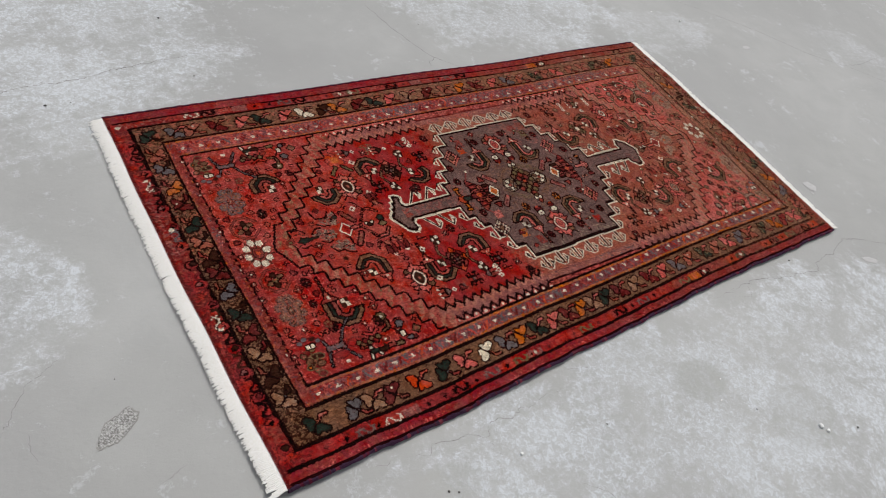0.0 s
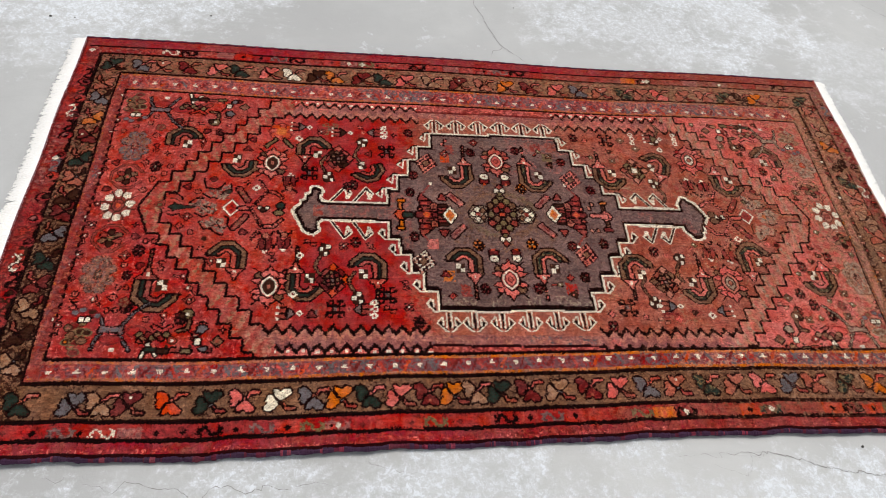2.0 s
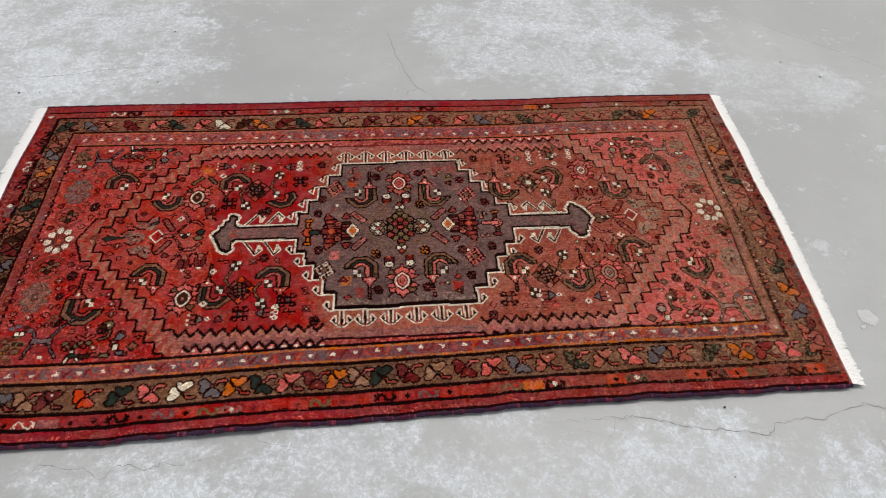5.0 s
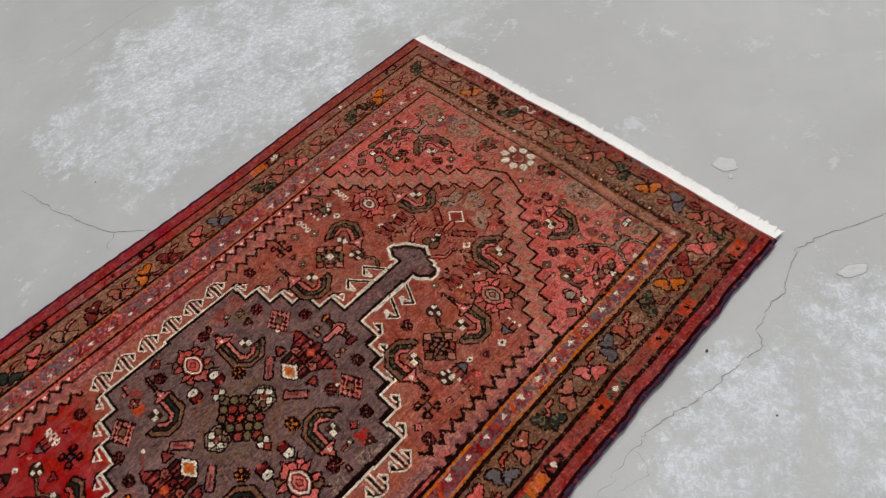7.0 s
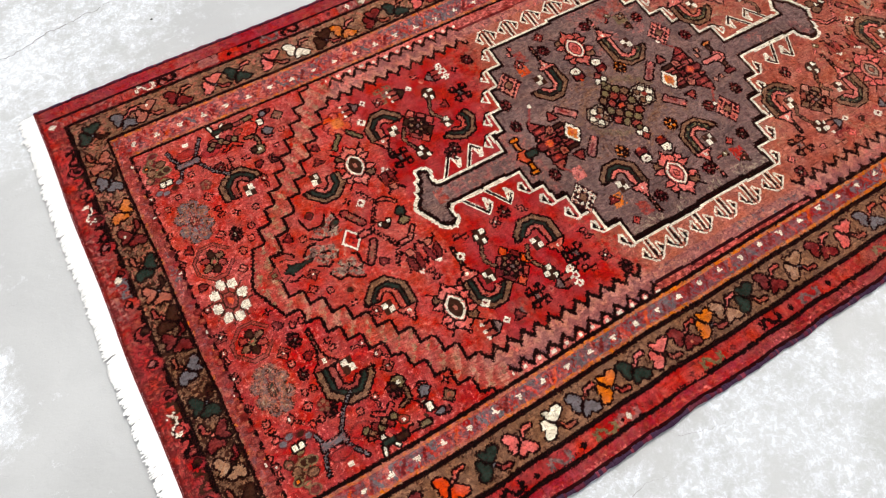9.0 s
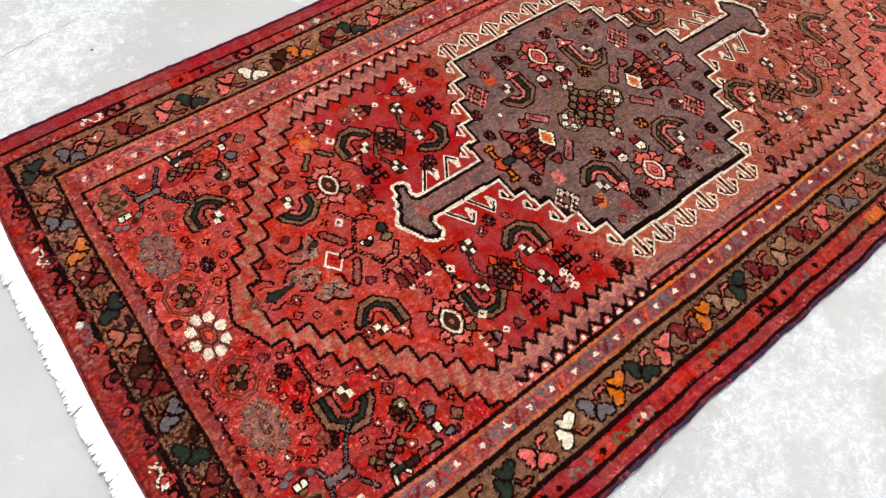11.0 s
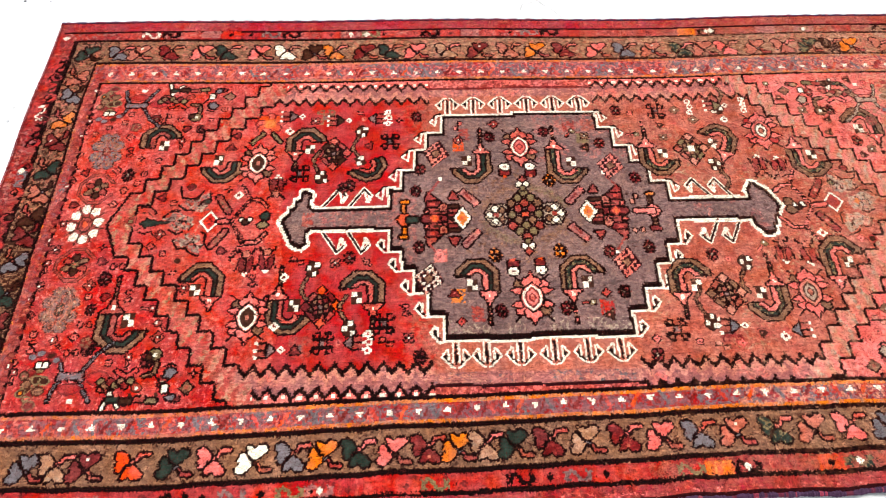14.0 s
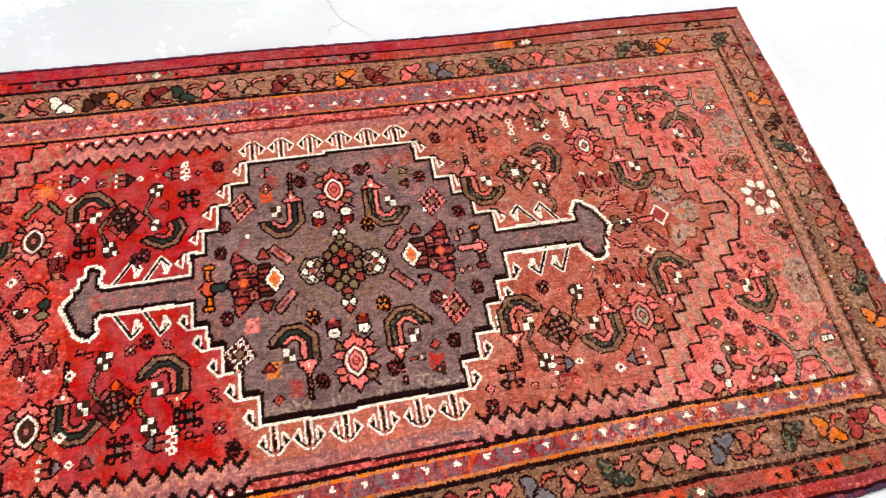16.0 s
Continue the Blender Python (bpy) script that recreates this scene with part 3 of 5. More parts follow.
def cluster(x, y, a, b, c):
    """A chequered diamond flower with four bright tips."""
    m = Motif("cluster_flower", x, y, 50, fine=True)
    for k in range(4):
        t = radians(45 + 90 * k)
        m.dia(19 * math.cos(t), 22 * math.sin(t), 11, 12, (a, b)[k % 2], "black")
    m.dia(0, 0, 24, 28, "umber", "black")
    for i in range(-2, 3):
        for j in range(-2, 3):
            if abs(i) + abs(j) < 3:
                m.ell(i * 9 - j * 1.5, j * 10 + i * 1.5, 4.0, 4.4, ("grey" if (i, j) == (0, 0) else (a, b, "brown")[(i * 2 + j) % 3]), "black")
    for p, q in ((0, 32), (0, -33), (27, 2), (-27, 0)):
        m.dia(p, q, 8.5, 10, c if p == 0 or p > 0 else a, "black")


def striped_diamond(x, y, stripe):
    m = Motif("striped_diamond", x, y, 50, turn=-12)
    m.dia(0, 0, 28, 36, "plum")
    on = (abs(m.x) / 26 + abs(m.y) / 34 < 1) & ((np.floor(m.x / 5.8) + np.floor(m.y / 8.5)) % 2 == 0)
    m.put(on, stripe)
    m.put(on & (rng.random(m.x.shape) < 0.35), "blush")
    m.dia(0, 0, 8, 10, "brown", "plum")


def pencil(x, y, turn):
    m = Motif("bar_motif", x, y, 40, turn=turn)
    m.box(0, 0, 22, 7, "mauve", "black")
    m.box(-4, 1, 12, 2.4, "maroon")
    m.box(20, 0, 4, 3, "rose")


def comb(x, y, fx):
    """A stepped palmette with a fiery heart and a row of short ribs."""
    m = Motif("comb_palmette", x, y, 90, fx)
    for k in range(-3, 4):
        m.box(28, k * 9, 11, 3.0, ("umber", "maroon", "brick")[k % 3], "black")
    for s in (-1, 1):
        m.poly([(-26, s * 40), (0, s * 40), (-6, s * 48), (-20, s * 62), (-24, s * 52)], "brick", "black")
        m.box(-10, s * 34, 14, 5.5, "maroon", "black")
        m.box(-6, s * 18, 20, 6, "brick", "black")
        m.box(-2, s * 18, 8, 2.4, "umber")
        m.box(-24, s * 18, 3.5, 4, "coral", "black")
        m.ell(8, s * 26, 7, 9, "rust", "black")
        m.ell(8, s * 26, 3, 4, "maroon")
        m.box(-13, s * 34, 5, 3, "salmon")
        m.line([(-20, s * 56), (4, s * 92)], 4, "brick")
        m.box(3, s * 92, 3.4, 4, "white")
        m.poly([(18, s * 44), (38, s * 44), (28, s * 64)], "brick", "black")
    m.box(-9, 0, 25, 7.5, "maroon", "black")
    m.box(10, 0, 6, 5, "maroon", "black")
    m.ell(-9, 0, 7, 8, "fire", "maroon")
    m.box(-9, 0, 3, 3.5, "orange")


def dart(x, y, fx=1, c="green"):
    """A barred leaf: white-tipped ticks, a dark bar, a grey wedge and a small star."""
    m = Motif("dart", x, y, 40, fx, keep=False, fine=True)
    m.box(-12, 0, 9, 10, "brick" if x < 0 else "clay")
    for k in (-1, 0, 1):
        m.line([(-20, k * 13), (-4, k * 13)], 3.0, "black")
        m.box(-22, k * 13, 2.6, 3.0, "white")
    m.line([(-4, -15), (-4, 15)], 3.4, "black")
    m.poly([(-2, 12), (10, 2), (10, -2), (-2, -12)], c, "black")
    m.dia(21, 0, 7, 8, "white" if fx > 0 else "coral")
    m.box(21, 0, 1.8, 2, "maroon")


# medallion
m = Motif("centre_flower", 7, 5, 100)
for k in range(-3, 4):
    for j in range(-4, 5):
        if abs(k) * 1.1 + abs(j) < 4.6 and (k + j) % 2 == 0:
            m.ell(k * 12.6, j * 12.6, 7.4, 7.6, ("brown", "olive", "brick")[(k * k + j) % 3], "black")
m.box(0, 0, 6, 6, "fire", "black")
for f in (-1, 1):
    m.poly([(f * 36, 22), (f * 64, 24), (f * 78, 0), (f * 64, -24), (f * 36, -22)], "stone", "black")
    for a, b in ((57, 14), (57, -14), (68, 0), (44, 10), (44, -10)):
        m.dia(f * a, b, 6.5, 7.5, "white" if a > 50 else "brown", "black")
    m.box(f * 56, 0, 4, 4, "brick")
    for a in (-6.5, 6.5):
        m.ell(a, f * 70, 5.2, 6.2, "white", "black")
    m.dia(0, f * 82, 7, 8, "brick", "black")
    m.box(0, f * 60, 4, 4, "olive", "black")
    for e in (-1, 1):
        soft = (np.abs(np.hypot((m.x) / 1.25, m.y) - 62) < 7) & (m.x * f > 12) & (m.y * e > 12) & (rng.random(m.x.shape) < 0.5)
        m.put(soft & np.isin(dye[m.s], (DYE["grey"], DYE["taupe"])), "olive" if f * e > 0 else "brown")
for x, y, f in ((-113, 0, -1), (127, 8, 1)):
    comb(x + f * 44, y, -f)
    m = Motif("diamond", x, y, 40)
    m.dia(0, 0, 17, 25, "white", "black")
    m.dia(0, 0, 11, 17, "orange")
    m.box(0, 0, 3, 4, "fire")
for x, y, t in ((-98, 46, -48), (-98, -47, 48), (105, 45, 48), (104, -38, -48)):
    pencil(x, y, t)
crescent(-92, -130)
crescent(97, -128, -1)
crescent(-90, 120, 1, -1, drop=34)
crescent(99, 113, -1, -1, drop=50, tail=0.9)
rosette(5, -173, 0.98, "rose", "rose")
rosette(10, 171, 0.95, "coral", "rose")
for x, y in ((-25, 119), (25, 118), (-25, -119), (25, -117)):
    m = Motif("bud", x, y, 30, 1, 1 if y > 0 else -1)
    m.box(0, -14, 9, 8, "maroon", "black")
    m.box(0, -24, 4, 3, "fire")
    m.ell(0, 0, 9, 8, "white", "black")
    m.box(0, 0, 2, 2, "maroon")
for x, y in ((60, 83), (-56, -84), (64, -79)):
    dot_rosette(x, y, 11, "orange")
for x, y in ((-51, 198), (62, 210), (172, 178), (230, 87), (229, -75), (169, -166), (62, -197), (-52, -200), (-192, 118), (-201, 65), (-195, -64), (155, -82), (-198, 258), (-329, 81), (-323, -86),
             (342, -93), (220, 269), (-341, 76), (-195, -285), (205, -290)):
    dot_rosette(x, y)
for (x, y), c in (((-103, 206), "brick"), ((-114, 175), "fire"), ((115, 224), "brick"), ((153, 227), "clay"), ((139, 191), "olive"), ((-94, -205), "brick"), ((134, -198), "scarlet"), ((-126, -169), "orange"), ((-157, -83), "pink")):
    m = Motif("square", x, y, 25, keep=False)
    m.put((abs(m.x) < 12) & (abs(m.y) < 15) & (grain()[m.s] < 0.7), c)
for x, y, c in ((-160, 157, "pink"), (-179, -132, "white"), (183, -106, "pink"), (185, 118, "pink")):
    striped_diamond(x, y, c)
for f, x, y in ((1, -223, -1), (-1, 250, 7)):
    m = Motif("cross_motif", x, y, 70, f)
    m.line([(0, -42), (0, 42)], 6, "orange" if f > 0 else "umber", "black")
    m.ell(0, 0, 13, 13, "fire" if f > 0 else "pink", "black")
    m.box(16, 0, 10 if f > 0 else 20, 6, "green" if f > 0 else "pink", "black")
    m.box(0, 40, 8, 4, "orange", "black")
    m.box(0, -40, 8, 4, "orange" if f > 0 else "maroon", "black")

# red field and faded field
for a in ((-421, 191, -1, 1, 0.5, 21), (-297, -152, 1, 1, 1.0), (-424, -200, -1, -1, 1.0), (-584, -130, 1, 1, 0.0),
          (-583, 131, 1, -1, 0.0, 12), (288, 133, -1, -1, 1.0, 34), (290, -140, -1, 1, 0.6), (420, -192, 1, -1, 1.0),
          (580, -98, -1, 1, 0.0, 45), (588, 122, -1, -1, 0.0, 36)):
    crescent(*a[:4], tail=a[4], inner="pink" if a[0] > 0 else "coral", drop=a[5] if len(a) > 5 else 31)
crescent(418, 187, 1, 1, 0.8, 0.97, -22.0)
crescent(-297, 130, 1, -1, 0.0, 0.97, 20.0, inner="coral", drop=10)
for a in ((-708, -222, -1, -1, 1.0, 1.1), (-715, 205, -1, 1, 0.0, 1.0, 20), (718, -166, 1, -1, 0.0, 1.0), (724, 222, 1, 1, 0.6, 1.0)):
    crescent(*a[:4], tail=a[4], size=a[5], inner="brick" if a[0] < 0 else "rose", drop=a[6] if len(a) > 6 else 31)
rosette(-493, -203, 0.92, "rose", "umber")
rosette(-512, 140, 0.92, "pink", "umber")
rosette(501, -174, 0.95, "rose", "stone", "blush")
rosette(513, 207, 0.95, "rose", "white", "coral", "red")
white_flower(-822, 1)
white_flower(815, 27)
round_flower(-819, 177, "slate", "maroon")
round_flower(-822, -180, "grey", "green")
round_flower(815, -155, "stone", "umber")
round_flower(820, 202, "stone", "fire")
star_flower(-588, 2, 1)
star_flower(604, 22, -1)
cluster(-364, 163, "brick", "umber", "coral")
cluster(-367, -185, "maroon", "brick", "fire")
cluster(350, -174, "brown", "clay", "blush")
cluster(358, 162, "clay", "olive", "blush")
Motif("square", 358, 162, 14, keep=False).box(0, 0, 7, 7, "white")
m = Motif("orange_flower", -500, 244, 45)
for k in range(8):
    a = radians(45 * k)
    m.ell(18 * math.cos(a), 18 * math.sin(a), 10, 9, "fire" if k % 2 else "coral", "maroon")
m.ell(0, 0, 12, 12, "orange", "fire")
m.line([(-10, -28), (-30, -52)], 7, "olive", "black")
m.line([(10, -28), (26, -50)], 7, "olive", "black")
for x, y, c in ((-385, 262, "brown"), (-360, -257, "black"), (-400, -265, "brick"), (-428, 112, "black"), (-252, 192, "black"), (-258, -222, "black"),
                (304, 266, "black"), (247, -244, "black"), (338, -250, "maroon")):
    hash_mark(x, y, c)
for x, y, f in ((-310, 218, 1), (-388, -110, 1), (398, -113, 1), (398, 118, -1)):
    check(x, y, f)
for x, y, f in ((-318, -228, 1), (309, -229, 1), (-387, 105, 1), (436, 272, -1)):
    check(x, y, f, -1)
for x, y in ((-257, 257), (-284, -256), (376, 276), (490, 278)):
    chain(x, y)
for x, y in ((-510, -94), (-473, -90), (475, -90), (520, -95), (485, 117), (523, 112)):
    vase(x, y, -1 if y > 0 else 1)
vase(-470, 82, -1)
for x, y, f, c in ((-455, 265, 1, "grey"), (-285, 256, -1, "grey"), (-450, -266, 1, "grey"), (433, 279, 1, "olive"), (-358, 252, 1, "umber"),
                   (458, -248, -1, "slate"), (345, -238, 1, "slate"), (-312, -256, -1, "grey")):
    dart(x, y, f, c)
for x, y in ((-445, -223), (-437, -125), (-458, 222), (443, 239), (430, -262), (-540, 60), (560, -50)):
    m = Motif("star", x, y, 16, keep=False)
    m.dia(0, 0, 10, 10, "white")
    m.box(0, 0, 3, 3, "maroon")


def beaded(m, points, c, width=6.0):
    """A pale line dotted along both sides with dark knots."""
    m.line(points, width + 4, "black")
    m.line(points, width, c)
    for (ax, ay), (bx, by) in zip(points, points[1:]):
        n = max(2, int(math.hypot(bx - ax, by - ay) / 5.5))
        for k in range(n):
            m.box(ax + (bx - ax) * (k + 0.5) / n, ay + (by - ay) * (k + 0.5) / n, 1.3, 1.3, "black")


for f, x, y, c in ((1, -548, 1, "coral"), (-1, 560, 15, "pink")):
    m = Motif("branch_motif", x, y, 110, f, keep=True)
    m.line([(-26, 0), (0, 0)], 7, c, "black")
    beaded(m, [(0, 0), (30, 50)], c, 4.0)
    beaded(m, [(0, 0), (27, -50)], c, 4.0)
    m.line([(30, 50), (48, 48), (64, 34)], 5, c, "black")
    m.line([(27, -50), (50, -50), (68, -28)], 5, c, "black")
    beaded(m, [(30, 50), (14, 84)], c, 4.0)
    beaded(m, [(27, -50), (8, -84)], c, 4.0)
    for s in (-1, 1):
        m.line([(-30, s * 56), (-8, s * 22)], 11, "brick", "black")
        m.line([(-26, s * 48), (-12, s * 28)], 4, "brown")
        m.box(-18, s * 36, 2.6, 2.6, c)
    for a, b in ((18, 3), (26, -3), (34, 3)):
        m.box(a, b, 4, 4, "white" if a != 26 else "umber", "black")
    lean = 62 if f > 0 else 44
    m.ell(lean, 9, 8, 9, "green" if f > 0 else "brown", "black")
    m.ell(lean - 2, -10, 9, 8, "olive" if f > 0 else "brown", "black")

# spandrels
for x, y, r in ((-764, 116, 11), (-757, -120, 11), (-755, -253, 12), (657, -199, 10), (679, -229, 11), (711, -256, 11), (635, -245, 9),
                (764, -97, 9), (701, 173, 10), (690, -126, 10), (-651, -278, 12), (670, 258, 10), (-735, 260, 9), (-640, 230, 8),
                (-768, -180, 8), (782, 126, 9), (-620, -318, 8), (590, -300, 9), (640, 310, 8)):
    dot_rosette(x, y, r, "brick" if x > 0 else "maroon")
for x, y, c in ((-819, 84, "maroon"), (-818, -88, "maroon"), (823, -48, "blush"), (810, 112, "blush")):
    m = Motif("hexagon_motif", x, y, 50)
    m.w = 1
    m.arc(0, 0, 31, 35, 20, 340, "brick" if x < 0 else c, "umber")
    for k in range(6):
        a = radians(60 * k + 30)
        m.ell(16 * math.cos(a), 15 * math.sin(a), 8, 6, ("brown", "umber", "brick")[k % 3], "black", 60 * k + 30)
    m.ell(0, 0, 7, 6, "olive", "black")
    m.box(0, 0, 3, 2, "coral")
for x, y, fx, fy, c in ((-772, -304, 1, -1, "slate"), (-783, 300, 1, 1, "slate"), (757, -290, -1, -1, "stone"), (758, 287, -1, 1, "stone")):
    warm = "red" if x < 0 else "rose"
    dull = ("brown", "umber", "olive", "maroon") if x < 0 else ("tan", "brown", "stone", "brick")
    m = Motif("branch_motif", x, y, 120, fx, fy, fine=True)
    m.w = 2
    for p in ([(-14, 5), (-24, 22), (-28, 42)], [(14, 4), (24, 22), (38, 44)], [(-14, -4), (-22, -24)], [(14, -4), (36, -40), (58, -60)]):
        beaded(m, p, c, 4.5)
    m.poly([(-22, 8), (-8, 4), (8, 4), (22, 8), (20, -8), (8, -5), (-8, -5), (-20, -8)], c, "black")
    m.put((abs(m.x) < 22) & (abs(m.y) < 8) & (rng.random(m.x.shape) < 0.25), "mauve")
    m.ell(2, 22, 17, 8, warm, "maroon")
    m.ell(46, 4, 17, 10, warm, "maroon")
    m.ell(58, 22, 9, 6, "brick", "black")
    m.box(9, 43, 5, 4, "white")
    m.line([(62, 60), (70, 30), (88, 55)], 4.0, "white", "black")
    # a faded flower of small blots fills the corner
    for k in range(14):
        a = radians(k * 137.5)
        r = 6 + 2.0 * k
        m.ell(-60 + 0.62 * r * math.cos(a), 16 + 1.25 * r * math.sin(a), 6 + k % 3, 6, dull[k % 4], dull[(k + 1) % 4])
        if k % 3 == 0:
            m.box(-60 + 0.62 * r * math.cos(a), 16 + 1.25 * r * math.sin(a), 2, 2, ("coral", "orange", "slate")[k % 2])
    for a in (-57, -46):
        m.box(a, -21, 4.4, 5, "white", "black")
    for a, b in ((-70, -36), (-40, -38), (-58, -42), (-30, -30)):
        m.ell(a, b, 6, 5, "slate" if a % 4 else dull[1], dull[3])
    for k in range(5):
        t = radians(72 * k)
        m.ell(11 + 6 * math.cos(t), -61 + 7 * math.sin(t), 3.4, 3.8, "brown", "maroon")
for x, y, fx, fy in ((-636, -302, 1, -1), (-650, 298, 1, 1), (622, -292, -1, -1), (648, 290, -1, 1)):
    m = Motif("vine_motif", x, y, 100, fx, fy, fine=True)
    m.w = 2
    m.line([(-16, 3), (0, 0), (3, -16), (-3, -34)], 5, "brown", "black")
    m.ell(-4, -34, 11, 10, "olive" if x < 0 else "brown", "black")
    m.ell(-12, -30, 5, 5, "umber", "black")
    m.box(-3, -34, 3.2, 3.6, "white")
    m.line([(0, 0), (12, 14), (20, 24)], 3.0, "black")
    m.box(22, 26, 5, 6, "white", "black")
    m.poly([(18, 6), (30, 8), (38, -2), (30, -10), (20, -8)], "slate" if x < 0 else "stone", "black")
    m.line([(16, -12), (26, -18), (36, -12)], 3.0, "black")
    m.dia(58, 26, 11, 11, "brown", "black")
    m.box(58, 26, 3, 3, "clay")
    m.line([(-62, -6), (-44, 4), (-30, -6)], 6, "scarlet" if x < 0 else "rose", "black")
    for k in range(7):
        m.ell(-84 + 8 * k, 12 + 7 * (k % 2), 5.5, 5.5, ("olive" if x < 0 else "tan", "brown", "maroon" if x < 0 else "brick")[k % 3], "black")
    for k, a in enumerate((-60, -38, -16, 4, 40)):
        m.box(a, 44 + 3 * (k % 2), 9, 4, ("green", "umber", "brick", "olive", "maroon")[k], "black")
        m.box(a + 5, 36, 3, 3, ("coral", "umber")[k % 2])
    m.ell(-24, 24, 8, 6, "brick", "umber", 30)
    m.box(-24, 24, 2.4, 2.4, "white" if y < 0 else "coral")
    m.ell(34, 42, 7, 5, "slate" if x < 0 else "tan", "black")
m = Motif("leaf_motif", -704, 2, 60, size=0.8, fine=True)
m.w = 1
m.poly([(-20, 0), (-8, 6), (-4, 15), (4, 8), (16, 6), (24, 3), (48, 4), (48, -3), (24, -4), (14, -8), (2, -8), (-4, -16), (-8, -8)], "green", "black")
m.line([(-22, 46), (2, 44), (14, 32), (14, 26)], 3.4, "black")
m.line([(-16, 30), (0, 28), (8, 18)], 3.0, "umber")
m.line([(-18, -26), (-2, -30), (14, -24), (16, -32)], 3.4, "black")
m.line([(-14, -14), (-26, -22)], 3.0, "umber")
m.poly([(-58, 8), (-30, 22), (-30, -12)], "brick", "umber")
m.box(-40, 6, 5, 4, "olive", "umber")

# small filling marks on open ground
OPEN = [i for i, n in enumerate(owners) if n in ("field", "corner_spandrel", "medallion")]


def sprig(kind, x, y, turn):
    m = Motif("sprig", x, y, 22, turn=turn, keep=False)
    m.w = 1
    ink = "black" if x < 300 else "brick" if kind % 2 else "umber"
    warm = ("salmon", "coral", "rose") if x < 0 else ("blush", "rose", "coral")
    if abs(x) < 180:
        warm = ("pink", "salmon", "mauve")
    c = warm[kind % 3]
    if kind == 0:
        m.line([(-12, 0), (12, 0)], 3, ink)
        m.ell(-6, 5, 5, 4, c, ink, 30)
        m.ell(6, -5, 5, 4, c, ink, 30)
    elif kind == 1:
        m.line([(-10, -6), (-3, 6), (4, -5), (11, 6)], 3, ink)
    elif kind == 2:
        for k in range(4):
            m.ell(6 * math.cos(k * 1.57), 6 * math.sin(k * 1.57), 4.5, 4, "brick" if x < 0 else "brown", ink)
        m.box(0, 0, 2, 2, "white")
    elif kind == 3:
        m.poly([(-10, -7), (10, -7), (0, 9)], "umber" if x > 0 else "maroon", ink)
        m.box(0, -1, 2, 2, c)
    elif kind == 4:
        m.line([(-12, 0), (-2, 0)], 4, c, ink)
        m.box(6, 0, 5, 5, "olive" if x > 0 else "brick", ink)
        m.box(7, 1, 2, 2, "white")
    elif kind == 5:
        m.box(0, 0, 9, 2.2, ink)
        m.box(0, 0, 2.2, 9, ink)
        m.box(0, 0, 2.4, 2.4, c)
    elif kind == 6:
        m.arc(0, 0, 6, 11, -20, 200, "olive", ink)
        m.box(0, 0, 3, 3, "pink")
    else:
        m.dia(0, 0, 9, 7, c, ink)
        m.box(0, 0, 2, 2, "umber")


busy = ~np.isin(owner, OPEN) | np.isin(dye, (DYE["black"], DYE["white"]))
for _ in range(16000):
    i, j = int(rng.integers(80, NU - 80)), int(rng.integers(115, NV - 115))
    x, y = float(X[j, i]), float(Y[j, i])
    r = 6 if abs(x) > 600 and abs(y) > 190 else 6 if abs(x) > 560 else 9
    if busy[j - r:j + r + 1, i - r:i + r + 1].any() or abs(y) > 345:
        continue
    if owner[j, i] == who_med and (rng.random() < 0.6 or abs(y) < 30 and abs(x) > 260):
        continue
    if -440 < x < -180 and rng.random() < 0.6:
        continue
    sprig(int(rng.choice((0, 2, 3, 4, 5, 7, 7))), x, y, float(rng.choice([0, 90, 45, 135])))
    busy[j - r:j + r + 1, i - r:i + r + 1] = True

# -- borders --
BAND = {}


def frame_band(name, l0, l1, r0, r1, n0, n1, f0, f1, colour):
    """A ring between an outer and an inner rectangle, mitred at the corners."""
    outer = (ua > -l0) & (ua < r0) & (va > -n0) & (va < f0)
    inner = (ua > -l1) & (ua < r1) & (va > -n1) & (va < f1)
    ring = outer & ~inner
    if name not in BAND:
        BAND[name] = part_id(name)
    fill(ring, colour, BAND[name])
    return ring


frame_band("inner_guard", 894, 862, 900, 867, 417, 364, 420, 355, "black")
g = frame_band("inner_guard", 890, 867, 896, 871, 411, 370, 416, 360, "orange")
blend(g, "tan", 0.25)
blend(g, "rust", np.where(va > 0, 0.6, np.clip(0.75 - (ua + 600) / 800, 0.1, 0.75)))
blend(g & (ua < -860), "brick", 0.6)
blend(g & (ua > 865), "brown", 0.9)
blend(g & (ua > 500) & (va > 0), "tan", 0.5)
g = frame_band("inner_guard", 885, 871, 891, 875, 404, 377, 410, 367, "purple")
blend(g, "crimson", np.clip(n2 * 0.7, 0, 0.5))
blend(g & (ua < -250) & (ua > -860), "coral", 0.3)
blend(g & (va > 0), "pink", 0.3)
blend(g & (ua > 350), "blush", 0.4)
blend(g & (ua > 870), "blush", 0.9)
blend(g & (ua > 870), "tan", 0.4)
blend(g & (ua > 870) & (n2 > 0.5), "brown", 0.3)
blend(g & (ua < -866), "brick", 0.7)
blend(g & (n1 > 0.5) & (ua < 860), "slate", 0.3)
b = frame_band("main_border", 957, 889, 963, 898, 491, 414, 493, 418, "black")
blend(b & ((ua > 880) | (va > 390) | (ua < -880)), "umber", np.clip(0.45 + ua / 2500, 0, 0.8))
b = frame_band("main_border", 947, 895, 957, 904, 482, 419, 487, 423, "brown")
blend(b & (n2 > 0.5), "umber", 0.1)
blend(b & (ua < -890), "umber", 0.35)
blend(b & (ua < -890) & (va < 100), "umber", 0.25)
blend(b & (ua > 550), "tan", 0.35)
blend(b & (ua > 600) & (va > 0), "blush", 0.3)
blend(b & (va > 0) & (ua > -500), "tan", 0.35)
